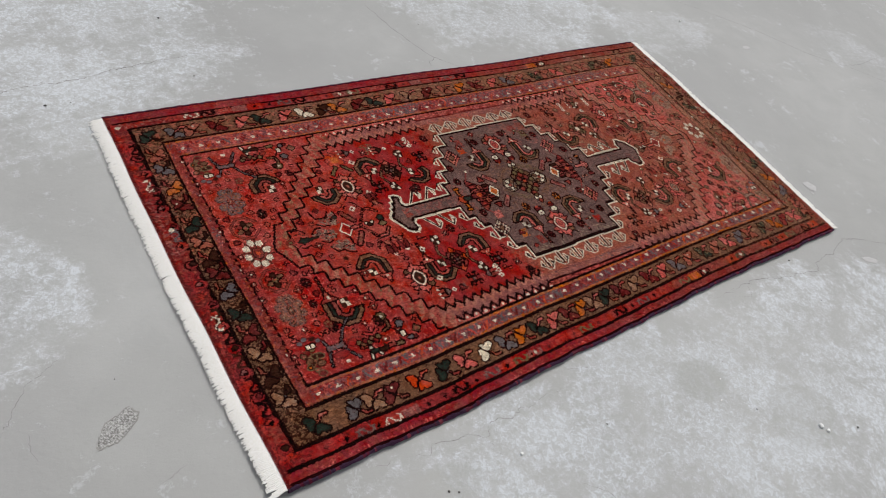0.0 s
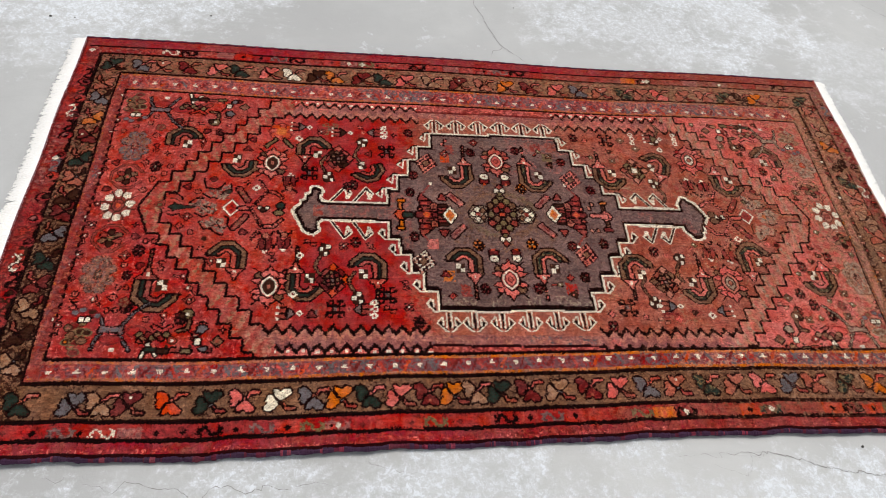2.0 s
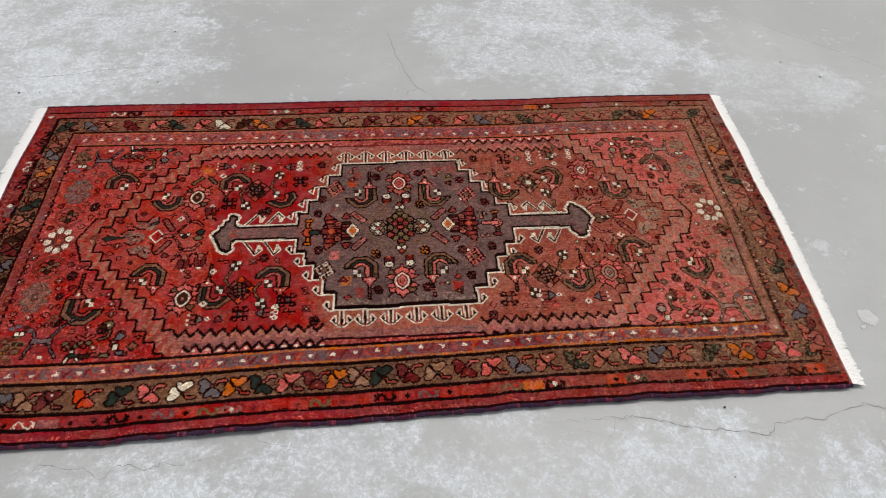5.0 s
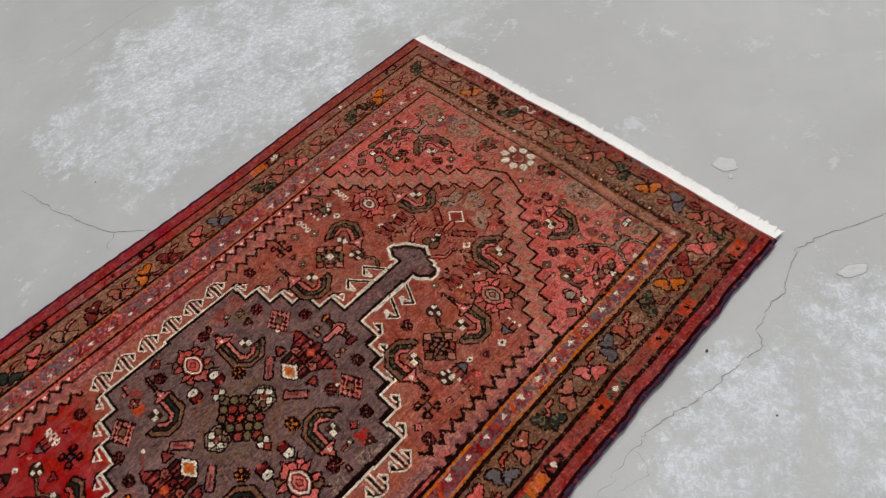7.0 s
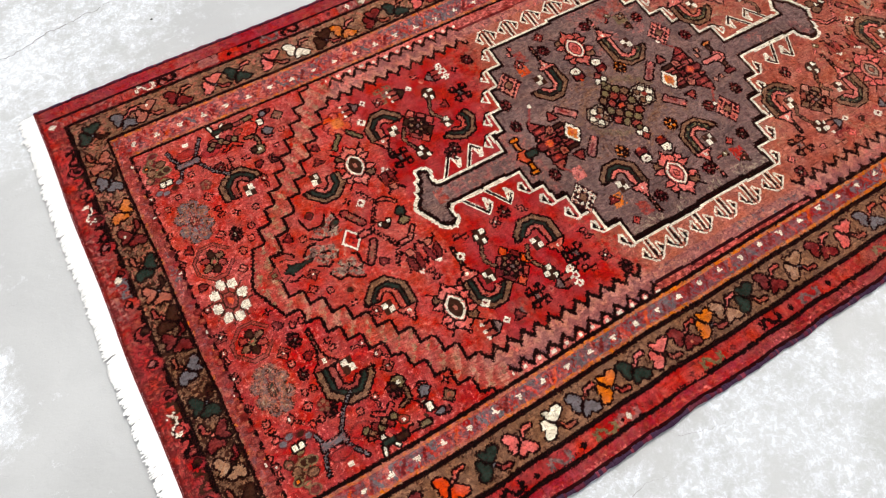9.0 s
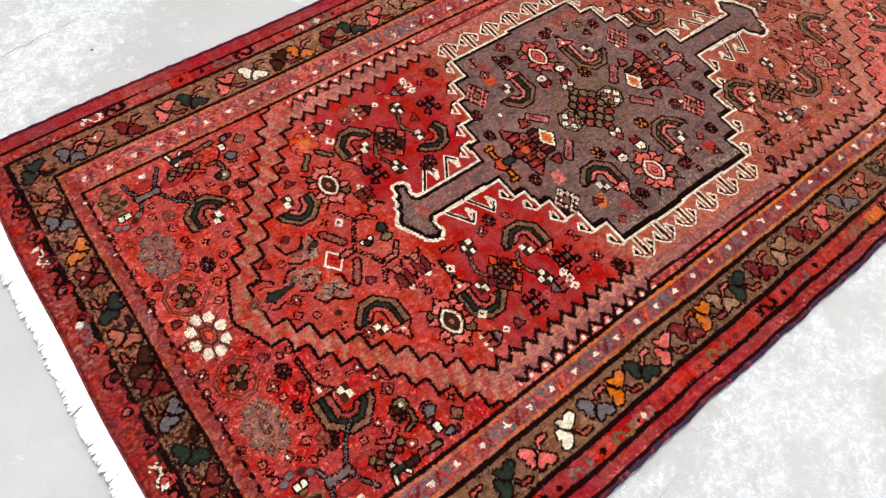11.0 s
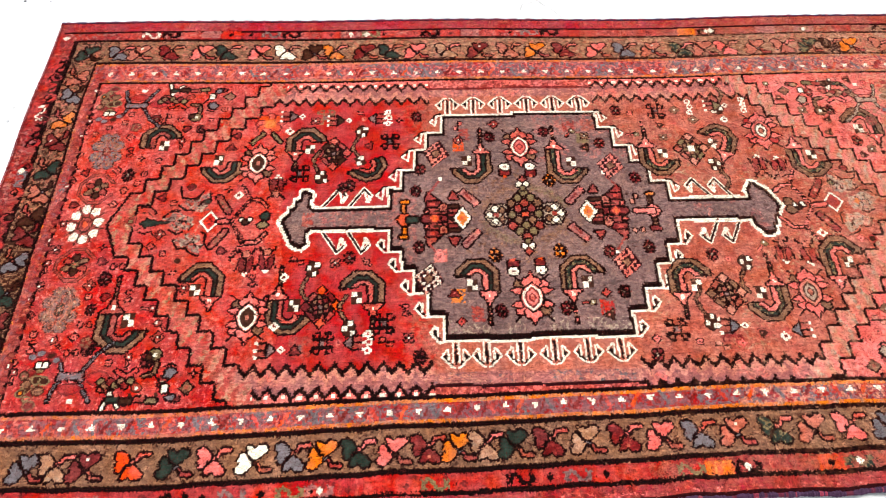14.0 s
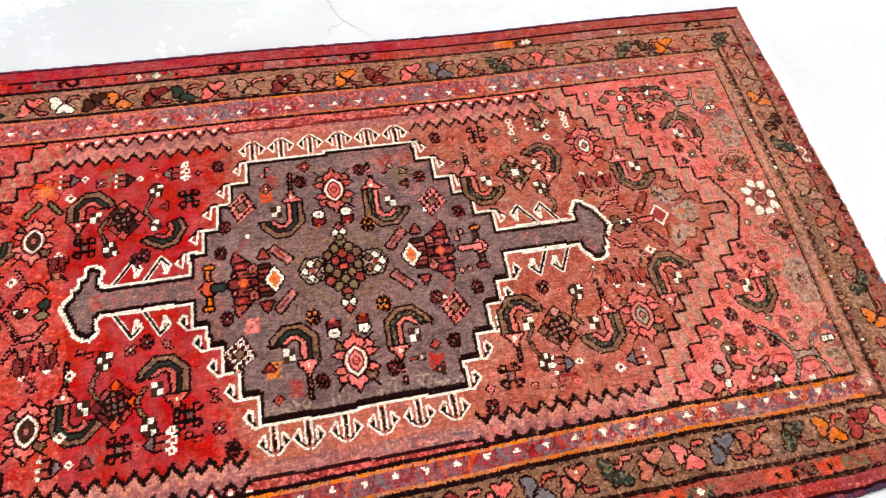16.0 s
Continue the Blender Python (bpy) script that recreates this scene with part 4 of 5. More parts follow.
blend(b & (va > 0), "rust", 0.2)
frame_band("outer_border", 1001, 957, 1001, 963, 551, 491, 551, 493, "crimson")
o = BAND["outer_border"]
guard = (owner == o)
blend(guard, "red", 0.3)
blend(guard & (ua < -940), "maroon", 0.35)
blend(guard & (ua < -940), "clay", 0.2)
blend(guard & (n1 > 0.5), "maroon", 0.25)
blend(guard & (ua > 100), "clay", np.clip((ua - 100) / 600, 0, 0.85))
blend(guard & (ua > 500), "maroon", np.clip((ua - 500) / 900, 0, 0.4))
blend(guard & (n3 > 0.5), "maroon", 0.25)
blend(guard & (n2 > 0.62) & (ua < 300), "scarlet", 0.5)
blend(guard & (ua > 350), "brown", np.clip((ua - 350) / 700, 0, 0.45))
blend(guard & (ua > 600) & (va > 100), "tan", 0.45)
blend(guard & (va > 0) & (n1 > 0.5), "mauve", 0.3)
fill((va < -517) & (va > -525) & (abs(ua) < 985), "black", o)
fill((va > 515) & (va < 521) & (abs(ua) < 985), "plum", o)
pinkish = (va < -525) | (va > 521)
fill(pinkish & (abs(ua) < 985), "magenta")
blend(pinkish, "crimson", 0.4)
blend(pinkish & (ua > -350) & (va < 0), "brick", np.clip((ua + 350) / 700, 0, 0.55))
blend(pinkish & (va < 0) & (ua > 0), "maroon", 0.3)
blend(pinkish & (va < -536), "rose", 0.12)
blend(pinkish & (n2 > 0.5), "salmon", 0.15)
blend(pinkish & (n1 > 0.5), "brick", 0.4)
blend(pinkish & (va > 0) & (ua > 100), "clay", np.clip((ua - 100) / 700, 0, 0.75))
fill((va < -544) | (va > 546), "plum", o)
fill((ua < -992) | (ua > 994), "maroon", o)


def palmette(x, y, c, k, along=True):
    """Two wings that meet in a point, and a stalk that leads to the next."""
    f = 1 if k % 2 else -1

    def piece(name):
        return Motif(name, x, y, 46, 1, f, 0 if along else 90, 0.84 if along else 0.8, fine=True)

    bar = ("clay", "umber", "brick", "maroon")[k % 4] if x < -910 else ("coral", "brick", "rose", "clay")[k % 4] if y < 0 else ("rust", "brick", "pink", "clay")[k % 4]
    m = piece("stalk")
    m.line([(-1, -4), (8, -7), (15, -10), (19, -20), (28, -20)], 4.2, bar, "black")
    m.line([(20, -20), (36, -21)], 7.0, bar, "black")
    m.line([(8, -7), (15, -10), (19, -20), (28, -20)], 3.6, bar)
    m.ell(6, -5, 5, 5, ("rust", "slate", "pink", "umber")[k % 4], "black")
    upper = [(-10, 25), (0, 24), (6, 19), (13, 26), (27, 25), (30, 16), (21, 7), (9, -2), (1, 3), (-5, 11)]
    lower = [(-19, 11), (-12, 12), (-6, 3), (1, -4), (2, -12), (-5, -22), (-14, -27), (-25, -24), (-26, -15), (-19, -9), (-22, -1)]
    m = piece("petal")
    m.poly(upper, c, "black")
    if c in ("maroon", "pink", "rust", "tan") and k % 3 == 0:
        m.box(8, 15, 3, 3, "white" if k % 2 else "rust")
    m = piece("petal")
    m.poly(lower, c, "black")
    m.line([(-8, 7), (-3, -2)], 2.4, "black" if c != "white" else "stone")


LETTER = {"G": "green", "O": "orange", "S": "slate", "B": "tan", "M": "maroon", "R": "fire", "P": "rose", "W": "white", "D": "green", "T": "rust", "U": "umber"}
NEAR = ("GSBMRGPWSOGPMOBGMBMPSTGTPSTGOMPG",
        (-895, -806, -763, -717, -648, -580, -522, -459, -400, -350, -298, -242, -189, -141, -98, -52, 4, 62, 124, 182, 241, 299, 365, 424, 485, 545, 597, 668, 731, 786, 841, 900))
FAR = ("GSTMPGPWUOMDPBMTOMPSTGTPTTGUOTG",
       (-926, -857, -813, -746, -674, -620, -547, -490, -428, -382, -314, -259, -201, -132, -62, 5, 65, 129, 203, 265, 326, 394, 443, 495, 562, 625, 682, 735, 775, 851, 915))
LEFT = ("TSOMGTUMSGMBUB", (385, 331, 262, 203, 133, 74, 20, -25, -82, -152, -207, -262, -320, -380))
RIGHT = ("TBOUGTBTTGOSTT", (411, 335, 274, 207, 147, 90, 26, -34, -102, -180, -250, -318, -376, -410))
for k, (c, x) in enumerate(zip(*NEAR)):
    palmette(x, float(near_edge(x)) + 98, LETTER[c], k)
for k, (c, x) in enumerate(zip(*FAR)):
    palmette(x, float(far_edge(x)) - 100, LETTER[c], k + 1)
for k, (c, y) in enumerate(zip(*LEFT)):
    palmette(-927, y, LETTER[c], k, False)
for k, (c, y) in enumerate(zip(*RIGHT)):
    palmette(921 + 0.025 * y, y, LETTER[c], k + 1, False)

# white triangles and slanting bars in the inner guard
for s in (-1, 1):
    for k in range(37):
        x = -860 + 47.2 * k
        y = float(near_edge(x)) + 160 if s < 0 else float(far_edge(x)) - 167
        m = Motif("guard_mark", x, y, 26, 1, 1 if k % 2 else -1, keep=False)
        m.poly([(-7, -4), (7, -4), (0, 7)], "white")
        m.line([(17, -9), (28, 9)], 6, ("salmon", "fire", "slate", "maroon")[k % 4])
        m.line([(10, 8), (16, -8)], 3, "maroon")
for x in (-879, 876):
    for k in range(34):
        m = Motif("guard_mark", x - (0.03 * (350 - 21 * k) * -1 if x > 0 else 0), 345 - 21 * k, 16, keep=False)
        m.box(0, 0, 4, 3, ("brick", "clay", "maroon", "crimson")[k % 4] if x < 0 else ("brick", "brown", "tan", "blush")[k % 4], "maroon" if x < 0 else "umber")
        if k % 6 == 0:
            m.box(0, 0, 2.2, 2.2, "white")


# coils and blocks in the outer border
def coil(x, y, c, along=True):
    m = Motif("coil_motif", x, y, 30, 1, 1, 0 if along else 90)
    w = 3.4 if c == "white" else 5.5
    m.line([(-20, -5), (-12, 8), (-4, 4), (2, -6), (12, -7), (20, 5)], w, c)
    m.line([(-20, 5), (-14, -7)], w - 1.2, c)
    m.line([(14, 8), (20, -5)], w - 1.2, c)
    if c != "white":
        m.dia(29, 0, 5, 6, "maroon" if c == "black" else "black")


OUT = ("black", "maroon", "brick", "umber", "maroon", "slate", "plum", "umber", "brick", "black")
def stripe_mark(c, x, y, k):
    block = {"M": "mauve", "F": "scarlet", "T": "salmon", "O": "orange", "R": "red"}
    if x > 150:
        block.update(F="fire" if k % 2 else "brick", T="clay", R="brick")
    if c in block:
        m = Motif("block_motif", x, y, 34, keep=False)
        on = (abs(m.x) < 21) & (abs(m.y) < 11)
        m.put(on & (rng.random(m.x.shape) < (0.85 if c != "T" else 0.5)), block[c])
        if c in "FR":
            m.dia(0, 0, 6, 6, "black" if k % 2 else "maroon")
            m.put(on & (abs(abs(m.x) - 13) < 3) & (rng.random(m.x.shape) < 0.6), "salmon")
        if c == "O":
            m.put(on & (abs(m.x) % 9 < 3) & (rng.random(m.x.shape) < 0.7), "fire")
    elif c == "D":
        Motif("dot", x, y, 12, keep=False).dia(0, 0, 6, 6, "black")
    else:
        coil(x, y, {"K": "black", "k": "black", "W": "white", "S": "grey", "w": "mauve", "G": "olive", "g": "green"}[c])
        if c in "kgw":
            Motif("star", x, y, 14, keep=False).dia(0, 0, 6, 7, "white")


for k, c in enumerate("WMDDKDSFGwRTFGFTKRSFTTGOkTTFgTTFKFGTKF"):
    x = -745 + 43.9 * k
    stripe_mark(c, x, float(near_edge(x)) + 42, k)
for k, c in enumerate("TWKTMFDSKTFwGTTKFMTDSKTTFTFTOkTTMTwTFTKT"):
    x = -840 + 45 * k
    stripe_mark(c, x, float(far_edge(x)) - 45, k)
for k, c in enumerate("RDS"):
    stripe_mark(c, -900 + 45 * k, -511, k)
for k in range(15):
    for x in (-973, 983):
        y = 420 - 62 * k
        x2 = x - (0.028 * (540 - y) if x > 0 else 0)
        coil(x2, y, OUT[(k * 3 + (5 if x > 0 else 0)) % 10], False)
        m = Motif("bloom", x2, y - 31, 26, 1 if k % 2 else -1, keep=False)
        m.ell(0, 0, 13, 11, ("crimson", "scarlet", "crimson", "red")[k % 4] if x < 0 else ("clay", "brown", "brick", "tan")[k % 4], "maroon" if k % 3 else "black")
        m.ell(-3, 2, 6, 5, ("maroon", "salmon", "umber", "mauve")[k % 4], "plum")
for x, y, a in ((-980, -157, False), (-980, 286, False), (955, 118, False)):
    coil(x, y, "white", a)
for x, y in ((-983, 514), (-978, 132), (-310, 512), (474, 507)):
    Motif("star", x, y, 14, keep=False).dia(0, 0, 8, 8, "white")

# on the sun-faded half the black has turned brown
faded = np.clip((X - 40) / 900 + np.where(va > 395, 0.15, 0.0), 0, 0.7)
dye[(dye == DYE["black"]) & (grain() < faded)] = DYE["umber"]
dye[(dye == DYE["maroon"]) & (grain() < faded)] = DYE["brick"]
dye[(dye == DYE["umber"]) & (grain() < faded * 0.35)] = DYE["brown"]
dye[(dye == DYE["green"]) & (X > 0) & (grain() < 0.4)] = DYE["olive"]
# dark outlines run to one knot more in places
dark_line = dye == DYE["black"]
wide = grow(dark_line, 1) & ~dark_line & (dye != DYE["white"]) & (rng.random(dye.shape) < 0.42)
dye[wide] = np.where(rng.random(wide.sum()) < 0.6, DYE["black"], DYE["plum"])

# knots never sit quite on the drawing: rows slip a little and edges fray
row_slip = np.rint(rng.normal(0, 0.27, NV)).astype(int)
jj, ii = np.meshgrid(np.arange(NV), np.arange(NU), indexing="ij")
fray = rng.random(dye.shape)
di = row_slip[:, None] + np.where(fray < 0.03, -1, np.where(fray > 0.97, 1, 0))
fray = rng.random(dye.shape)
dj = np.where(fray < 0.03, -1, np.where(fray > 0.97, 1, 0))
jj, ii = np.clip(jj + dj, 0, NV - 1), np.clip(ii + di, 0, NU - 1)
dye, owner = dye[jj, ii], owner[jj, ii]
# older, sun-faded tips show as paler knots in the warm grounds
PALER = {"red": "salmon", "salmon": "coral", "coral": "blush", "rose": "pink", "pink": "blush", "rust": "blush", "grey": "taupe",
         "scarlet": "salmon", "clay": "rust", "crimson": "brick", "brown": "tan", "mauve": "blush", "maroon": "brick", "brick": "rust", "blush": "tan", "tan": "stone", "purple": "mauve"}
DEEPER = {"red": "crimson", "salmon": "scarlet", "scarlet": "red", "coral": "salmon", "rose": "coral", "pink": "rose", "rust": "clay", "clay": "brick", "grey": "umber", "brown": "umber",
          "blush": "rust", "tan": "brown", "mauve": "purple", "stone": "grey", "slate": "grey"}
patchy, fine = smooth_noise(90, 60), smooth_noise(240, 150)
specks = grain()
CARD = np.array([tone(*DYES[n]) for n in NAMES])
lighter, deeper = (np.array([CARD[DYE[table.get(n, n)]] for n in NAMES]) for table in (PALER, DEEPER))
chance = np.clip((patchy * 0.55 + fine * 0.45 - 0.48) * 2.4, 0.02, 0.75)
share = np.array([0.1 if n == "red" else 0.3 for n in NAMES])[dye]
up = np.clip((chance * share * 1.3 - specks) * 5 + 0.1, 0, 0.9)[..., None]
chance = np.clip((0.5 - patchy * 0.5 - fine * 0.5) * 2.0, 0.02, 0.6)
down = np.clip((specks - 1 + chance * 0.5) * 5 + 0.1, 0, 0.9)[..., None]
yarn = CARD[dye]
yarn = yarn + (lighter[dye] - yarn) * up + (deeper[dye] - yarn) * down


def felted(c, reach, near):
    """Fibres of like dyes felt into each other over a few knots; unlike dyes stay apart."""
    shade = np.sqrt(c)
    total, weight = c.copy(), np.ones(c.shape[:2])
    for dj in range(-reach, reach + 1):
        for di in range(-reach, reach + 1):
            if (di or dj) and di * di + dj * dj <= reach * reach + 1:
                other = np.roll(shade, (dj, di), (0, 1))
                w = np.exp(-((other - shade) ** 2).sum(-1) / near ** 2)
                total += np.roll(c, (dj, di), (0, 1)) * w[..., None]
                weight += w
    return total / weight[..., None]


yarn = 0.3 * yarn + 0.7 * felted(yarn, 2, 0.16)
# worn wool is mottled: pale tips and deeper hollows a few knots wide, drawn out along the rows
MOTTLED = {"grey": 0.42, "taupe": 0.42, "salmon": 0.32, "coral": 0.32, "scarlet": 0.28, "rose": 0.32, "pink": 0.3, "blush": 0.3, "red": 0.13, "black": 0.1, "plum": 0.1}
amount = np.array([MOTTLED.get(n, 0.25) for n in NAMES])[dye]
mottle = (smooth_noise(330, 330) - 0.5) * 1.8 + (smooth_noise(600, 520) - 0.5) * 1.9
clouds = (smooth_noise(26, 34) - 0.5) + (smooth_noise(60, 90) - 0.5)
yarn = yarn * np.exp(amount * (mottle + np.where(amount > 0.4, 0.7, 0.25) * clouds))[..., None]
paler = (mottle - 0.3) * np.where(np.isin(dye, (DYE["black"], DYE["plum"], DYE["white"])), 0, amount) * 2.6
yarn = yarn + (lighter[dye] - yarn) * np.clip(paler, 0, 0.6)[..., None]
# at a knot's corners its fibres mix with those of the three knots it meets
wrap = np.pad(yarn, ((1, 1), (1, 1), (0, 0)), "edge")
meeting = (wrap[:-1, :-1] + wrap[1:, :-1] + wrap[:-1, 1:] + wrap[1:, 1:]) / 4

# -- knots to meshes, one mesh a woven part --
rug = new("rug")
tagged(rug, "worn red hand-knotted wool rug with grey stepped medallion, white fringes", "rug")
PILE = 0.0095


def lie(x, y):
    """How far the rug lifts off the floor at a place, in metres."""
    near = np.clip((-y - 0.33) / 0.22, 0, 1)
    return (0.0016 * (1 + np.sin(x * 9 + 2 * np.sin(y * 4))) + 0.002 * near ** 2 * (1 + np.sin(x * 12.5))
            + 0.0012 * (1 + np.sin(y * 15 + x * 3)))


pu, pv = np.meshgrid(np.arange(NU + 1) / NU, np.arange(NV + 1) / NV)
GX, GY = (a / 1000 for a in warp(pu, pv))
GZ = lie(GX, GY) + PILE
corner_jitter = rng.normal(0, 0.00022, (4, NV, NU))
knot_high = rng.normal(0, 0.00025, (NV, NU))
# dark dyes corrode wool, so those knots stand a little lower
low = np.zeros(len(NAMES))
for n in ("black", "plum", "umber"):
    low[DYE[n]] = -0.0009
knot_high += low[dye]


def weave(name, mask):
    j, i = np.nonzero(mask)
    n = len(j)
    v = np.empty((n, 4, 3))
    for k, (a, b) in enumerate(((0, 0), (0, 1), (1, 1), (1, 0))):
        v[:, k, 0] = GX[j + a, i + b] + rng.normal(0, 0.0002, n)
        v[:, k, 1] = GY[j + a, i + b] + rng.normal(0, 0.0002, n)
        v[:, k, 2] = GZ[j + a, i + b] + knot_high[j, i] + corner_jitter[k, j, i]
    me = bpy.data.meshes.new(name)
    me.vertices.add(4 * n)
    me.vertices.foreach_set("co", v.ravel())
    me.loops.add(4 * n)
    me.loops.foreach_set("vertex_index", np.arange(4 * n))
    me.polygons.add(n)
    me.polygons.foreach_set("loop_start", np.arange(0, 4 * n, 4))
    me.materials.append(WOOL)
    me.update(calc_edges=True)
    c = np.ones((n, 4, 4), np.float32)
    for k, (a, b) in enumerate(((0, 0), (0, 1), (1, 1), (1, 0))):
        c[:, k, :3] = 0.8 * yarn[j, i] + 0.2 * meeting[j + a, i + b]
    me.color_attributes.new("dye", "FLOAT_COLOR", "POINT").data.foreach_set("color", c.ravel())
    ob = new(name, me)
    ob.parent = rug
    return ob


woven = {}
HOLDER = {"petal": "main_border", "stalk": "main_border", "coil_motif": "outer_border", "hook": "medallion_outline", "anchor_hook": "medallion_outline"}
for late in (False, True):
    for k, name in enumerate(owners):
        mask = owner == k
        if (name in HOLDER) == late and mask.sum() > 3:
            ob = weave(name, mask)
            woven.setdefault(name, ob)
            if late:
                ob.parent = woven[HOLDER[name]]

# foundation below the pile
BACKING = wool("backing_wool", tone(70, 20, 18), 0.0)
bu, bv = 120, 66
bx, by = (a / 1000 for a in warp(*np.meshgrid(np.linspace(0.0, 1.0, bu), np.linspace(0.0, 1.0, bv))))
top = np.stack([bx, by, lie(bx, by) + PILE - 0.0016], -1).reshape(-1, 3)
bottom = top - np.array([0, 0, 0.0062])
bottom[:, 2] = np.maximum(bottom[:, 2], 0.0006)
verts = np.vstack([top, bottom]).tolist()
faces, N = [], bu * bv
for j in range(bv - 1):
    for i in range(bu - 1):
        a = j * bu + i
        faces.append((a, a + 1, a + bu + 1, a + bu))
        faces.append((N + a, N + a + bu, N + a + bu + 1, N + a + 1))
rim = [i for i in range(bu)] + [j * bu + bu - 1 for j in range(1, bv)] + [N - 1 - i for i in range(1, bu)] + [j * bu for j in range(bv - 2, 0, -1)]
for a, b in zip(rim, rim[1:] + rim[:1]):
    faces.append((b, a, N + a, N + b))
mesh_object("foundation", verts, faces, [BACKING], rug, "dark woven rug foundation")

# selvedge: wool overcast round each long edge
SELVEDGE = [wool("selvedge_navy", tone(58, 38, 56), 0.1), wool("selvedge_wine", tone(84, 32, 46), 0.1), wool("selvedge_rose", tone(120, 48, 62), 0.1)]
for q in (0.0, 1.0):
    n, m = 900, 7
    verts, faces, slots = [], [], []
    yarn_run, left = 0, 0
    for k in range(n + 1):
        x, y = (float(a) / 1000 for a in warp(np.array(k / n), np.array(q)))
        z = float(lie(np.array(x), np.array(y))) + 0.0052
        r = 0.0038 + 0.0016 * float(rng.random()) + 0.0006 * math.sin(k * 0.37)
        for a in range(m):
            t = a / m * 2 * math.pi
            verts.append((x, y + (q - 0.5) * 0.004 + r * math.cos(t), z + r * 0.92 * math.sin(t)))
    for k in range(n):
        if left == 0:
            left = int(rng.integers(1, 5))
            yarn_run = int(rng.choice(3, p=(0.76, 0.18, 0.06) if q == 0.0 else (0.35, 0.6, 0.05)))
        left -= 1
        for a in range(m):
            b = (a + 1) % m
            faces.append((k * m + a, k * m + b, (k + 1) * m + b, (k + 1) * m + a))
            slots.append(yarn_run)
    mesh_object("selvedge", verts, faces, SELVEDGE, rug, "dark wine and navy overcast wool edge", slots)

# fringes: knotted cotton warp ends
COTTON = Nodes("cotton_fringe", 0.9)
COTTON.colour(COTTON.mix(COTTON.span(COTTON.noise(300.0, 3.0), 0.3, 0.7), (0.84, 0.825, 0.78), (0.9, 0.89, 0.87)))
COTTON.bump(COTTON.noise(900.0, 2.0), 0.4, 0.001)
for p, s, length in ((0.0, -1, 0.033), (1.0, 1, 0.030)):
    verts, faces = [], []
    count = 1500
    tassels = rng.normal(0.0, 1.0, (count // 7 + 1, 2))
    for k in range(count):
        q = (k + 0.5 + rng.uniform(-0.3, 0.3)) / count
        bundle = k // 7
        gather = (bundle * 7 + 3.5 - k) / count * 1.09 * 0.12
        x, y = (float(a) / 1000 for a in warp(np.array(p), np.array(min(max(q, 0), 1))))
        z0 = float(lie(np.array(x), np.array(y))) + 0.006
        ln = length * (rng.uniform(0.74, 1.1) + 0.045 * float(tassels[bundle, 0]))
        slant = rng.normal(0.0, 0.035) - 0.08 + 0.03 * float(tassels[bundle, 1])
        base, w = len(verts), 0.0015 * rng.uniform(0.8, 1.3)
        for t in range(6):
            f = t / 5
            cx, cy = x + s * ln * f, y + slant * ln * f + gather * 0.75 * min(1.0, f * 1.6) + 0.001 * math.sin(f * 7 + k)
            cz = z0 + 0.001 - 0.0035 * f * f + 0.0014 * rng.random()
            ww = w * (1.0 - 0.3 * f)
            verts += [(cx, cy - ww, cz - 0.0006), (cx, cy, cz + 0.3 * ww), (cx, cy + ww, cz - 0.0006)]
        for t in range(5):
            a = base + 3 * t
            for e in range(3):
                g = (e + 1) % 3
                faces.append((a + e, a + g, a + 3 + g, a + 3 + e))
        faces.append((base + 15, base + 16, base + 17))
    fr = mesh_object("fringe", verts, faces, [COTTON.mat], rug, "white cotton fringe")
    fr["kind"] = "stuff"
    # woven band the fringe hangs from
    verts, faces, n = [], [], 120
    for k in range(n + 1):
        x, y = (float(a) / 1000 for a in warp(np.array(p), np.array(k / n)))
        z = float(lie(np.array(x), np.array(y))) + 0.0078
        verts += [(x - s * 0.003, y, z + 0.0008), (x + s * 0.004, y, z), (x + s * 0.014, y, z - 0.002), (x + s * 0.016, y, 0.001)]
    for k in range(n):
        for e in range(3):
            a = 4 * k + e
            faces.append((a, a + 1, a + 5, a + 4))
    mesh_object("end_band", verts, faces, [COTTON.mat], rug, "white flat-woven end band")


# ---- cracks in the floor ----
CRACK = Nodes("crack", 0.95)
CRACK.colour(CRACK.mix(CRACK.noise(60.0, 3.0), (0.15, 0.145, 0.14), (0.30, 0.29, 0.28)))


def crack(points, width=0.0016, seed=1):
    """A jagged crack that runs from point to point, thinning out at its ends."""
    r = random.Random(seed)
    line = []
    for (ax, ay), (bx, by) in zip(points, points[1:]):
        n = max(3, int(math.hypot(bx - ax, by - ay) / 0.006))
        wander = 0.0
        for k in range(n):
            f = k / n
            wander = 0.75 * wander + r.gauss(0, 0.0016)
            line.append((ax + (bx - ax) * f + wander + r.gauss(0, 0.0008), ay + (by - ay) * f - wander + r.gauss(0, 0.0012)))
    line.append(points[-1])
    verts, faces = [], []
    for k, (x, y) in enumerate(line):
        x0, y0 = line[max(k - 1, 0)]
        x1, y1 = line[min(k + 1, len(line) - 1)]
        d = math.hypot(x1 - x0, y1 - y0) or 1
        w = width * 0.8 * r.uniform(0.1, 1.15) * min(1, 0.25 + 4 * min(k, len(line) - 1 - k) / len(line)) / 2
        nx, ny = -(y1 - y0) / d * w, (x1 - x0) / d * w
        verts += [(x + nx, y + ny, 0.0006), (x - nx, y - ny, 0.0006)]
    for k in range(len(line) - 1):
        faces.append((2 * k, 2 * k + 1, 2 * k + 3, 2 * k + 2))
    return tagged(mesh_object("floor_crack", verts, faces, [CRACK.mat]), "thin jagged dark crack in the concrete", "crack", "floor cracks", "structure")


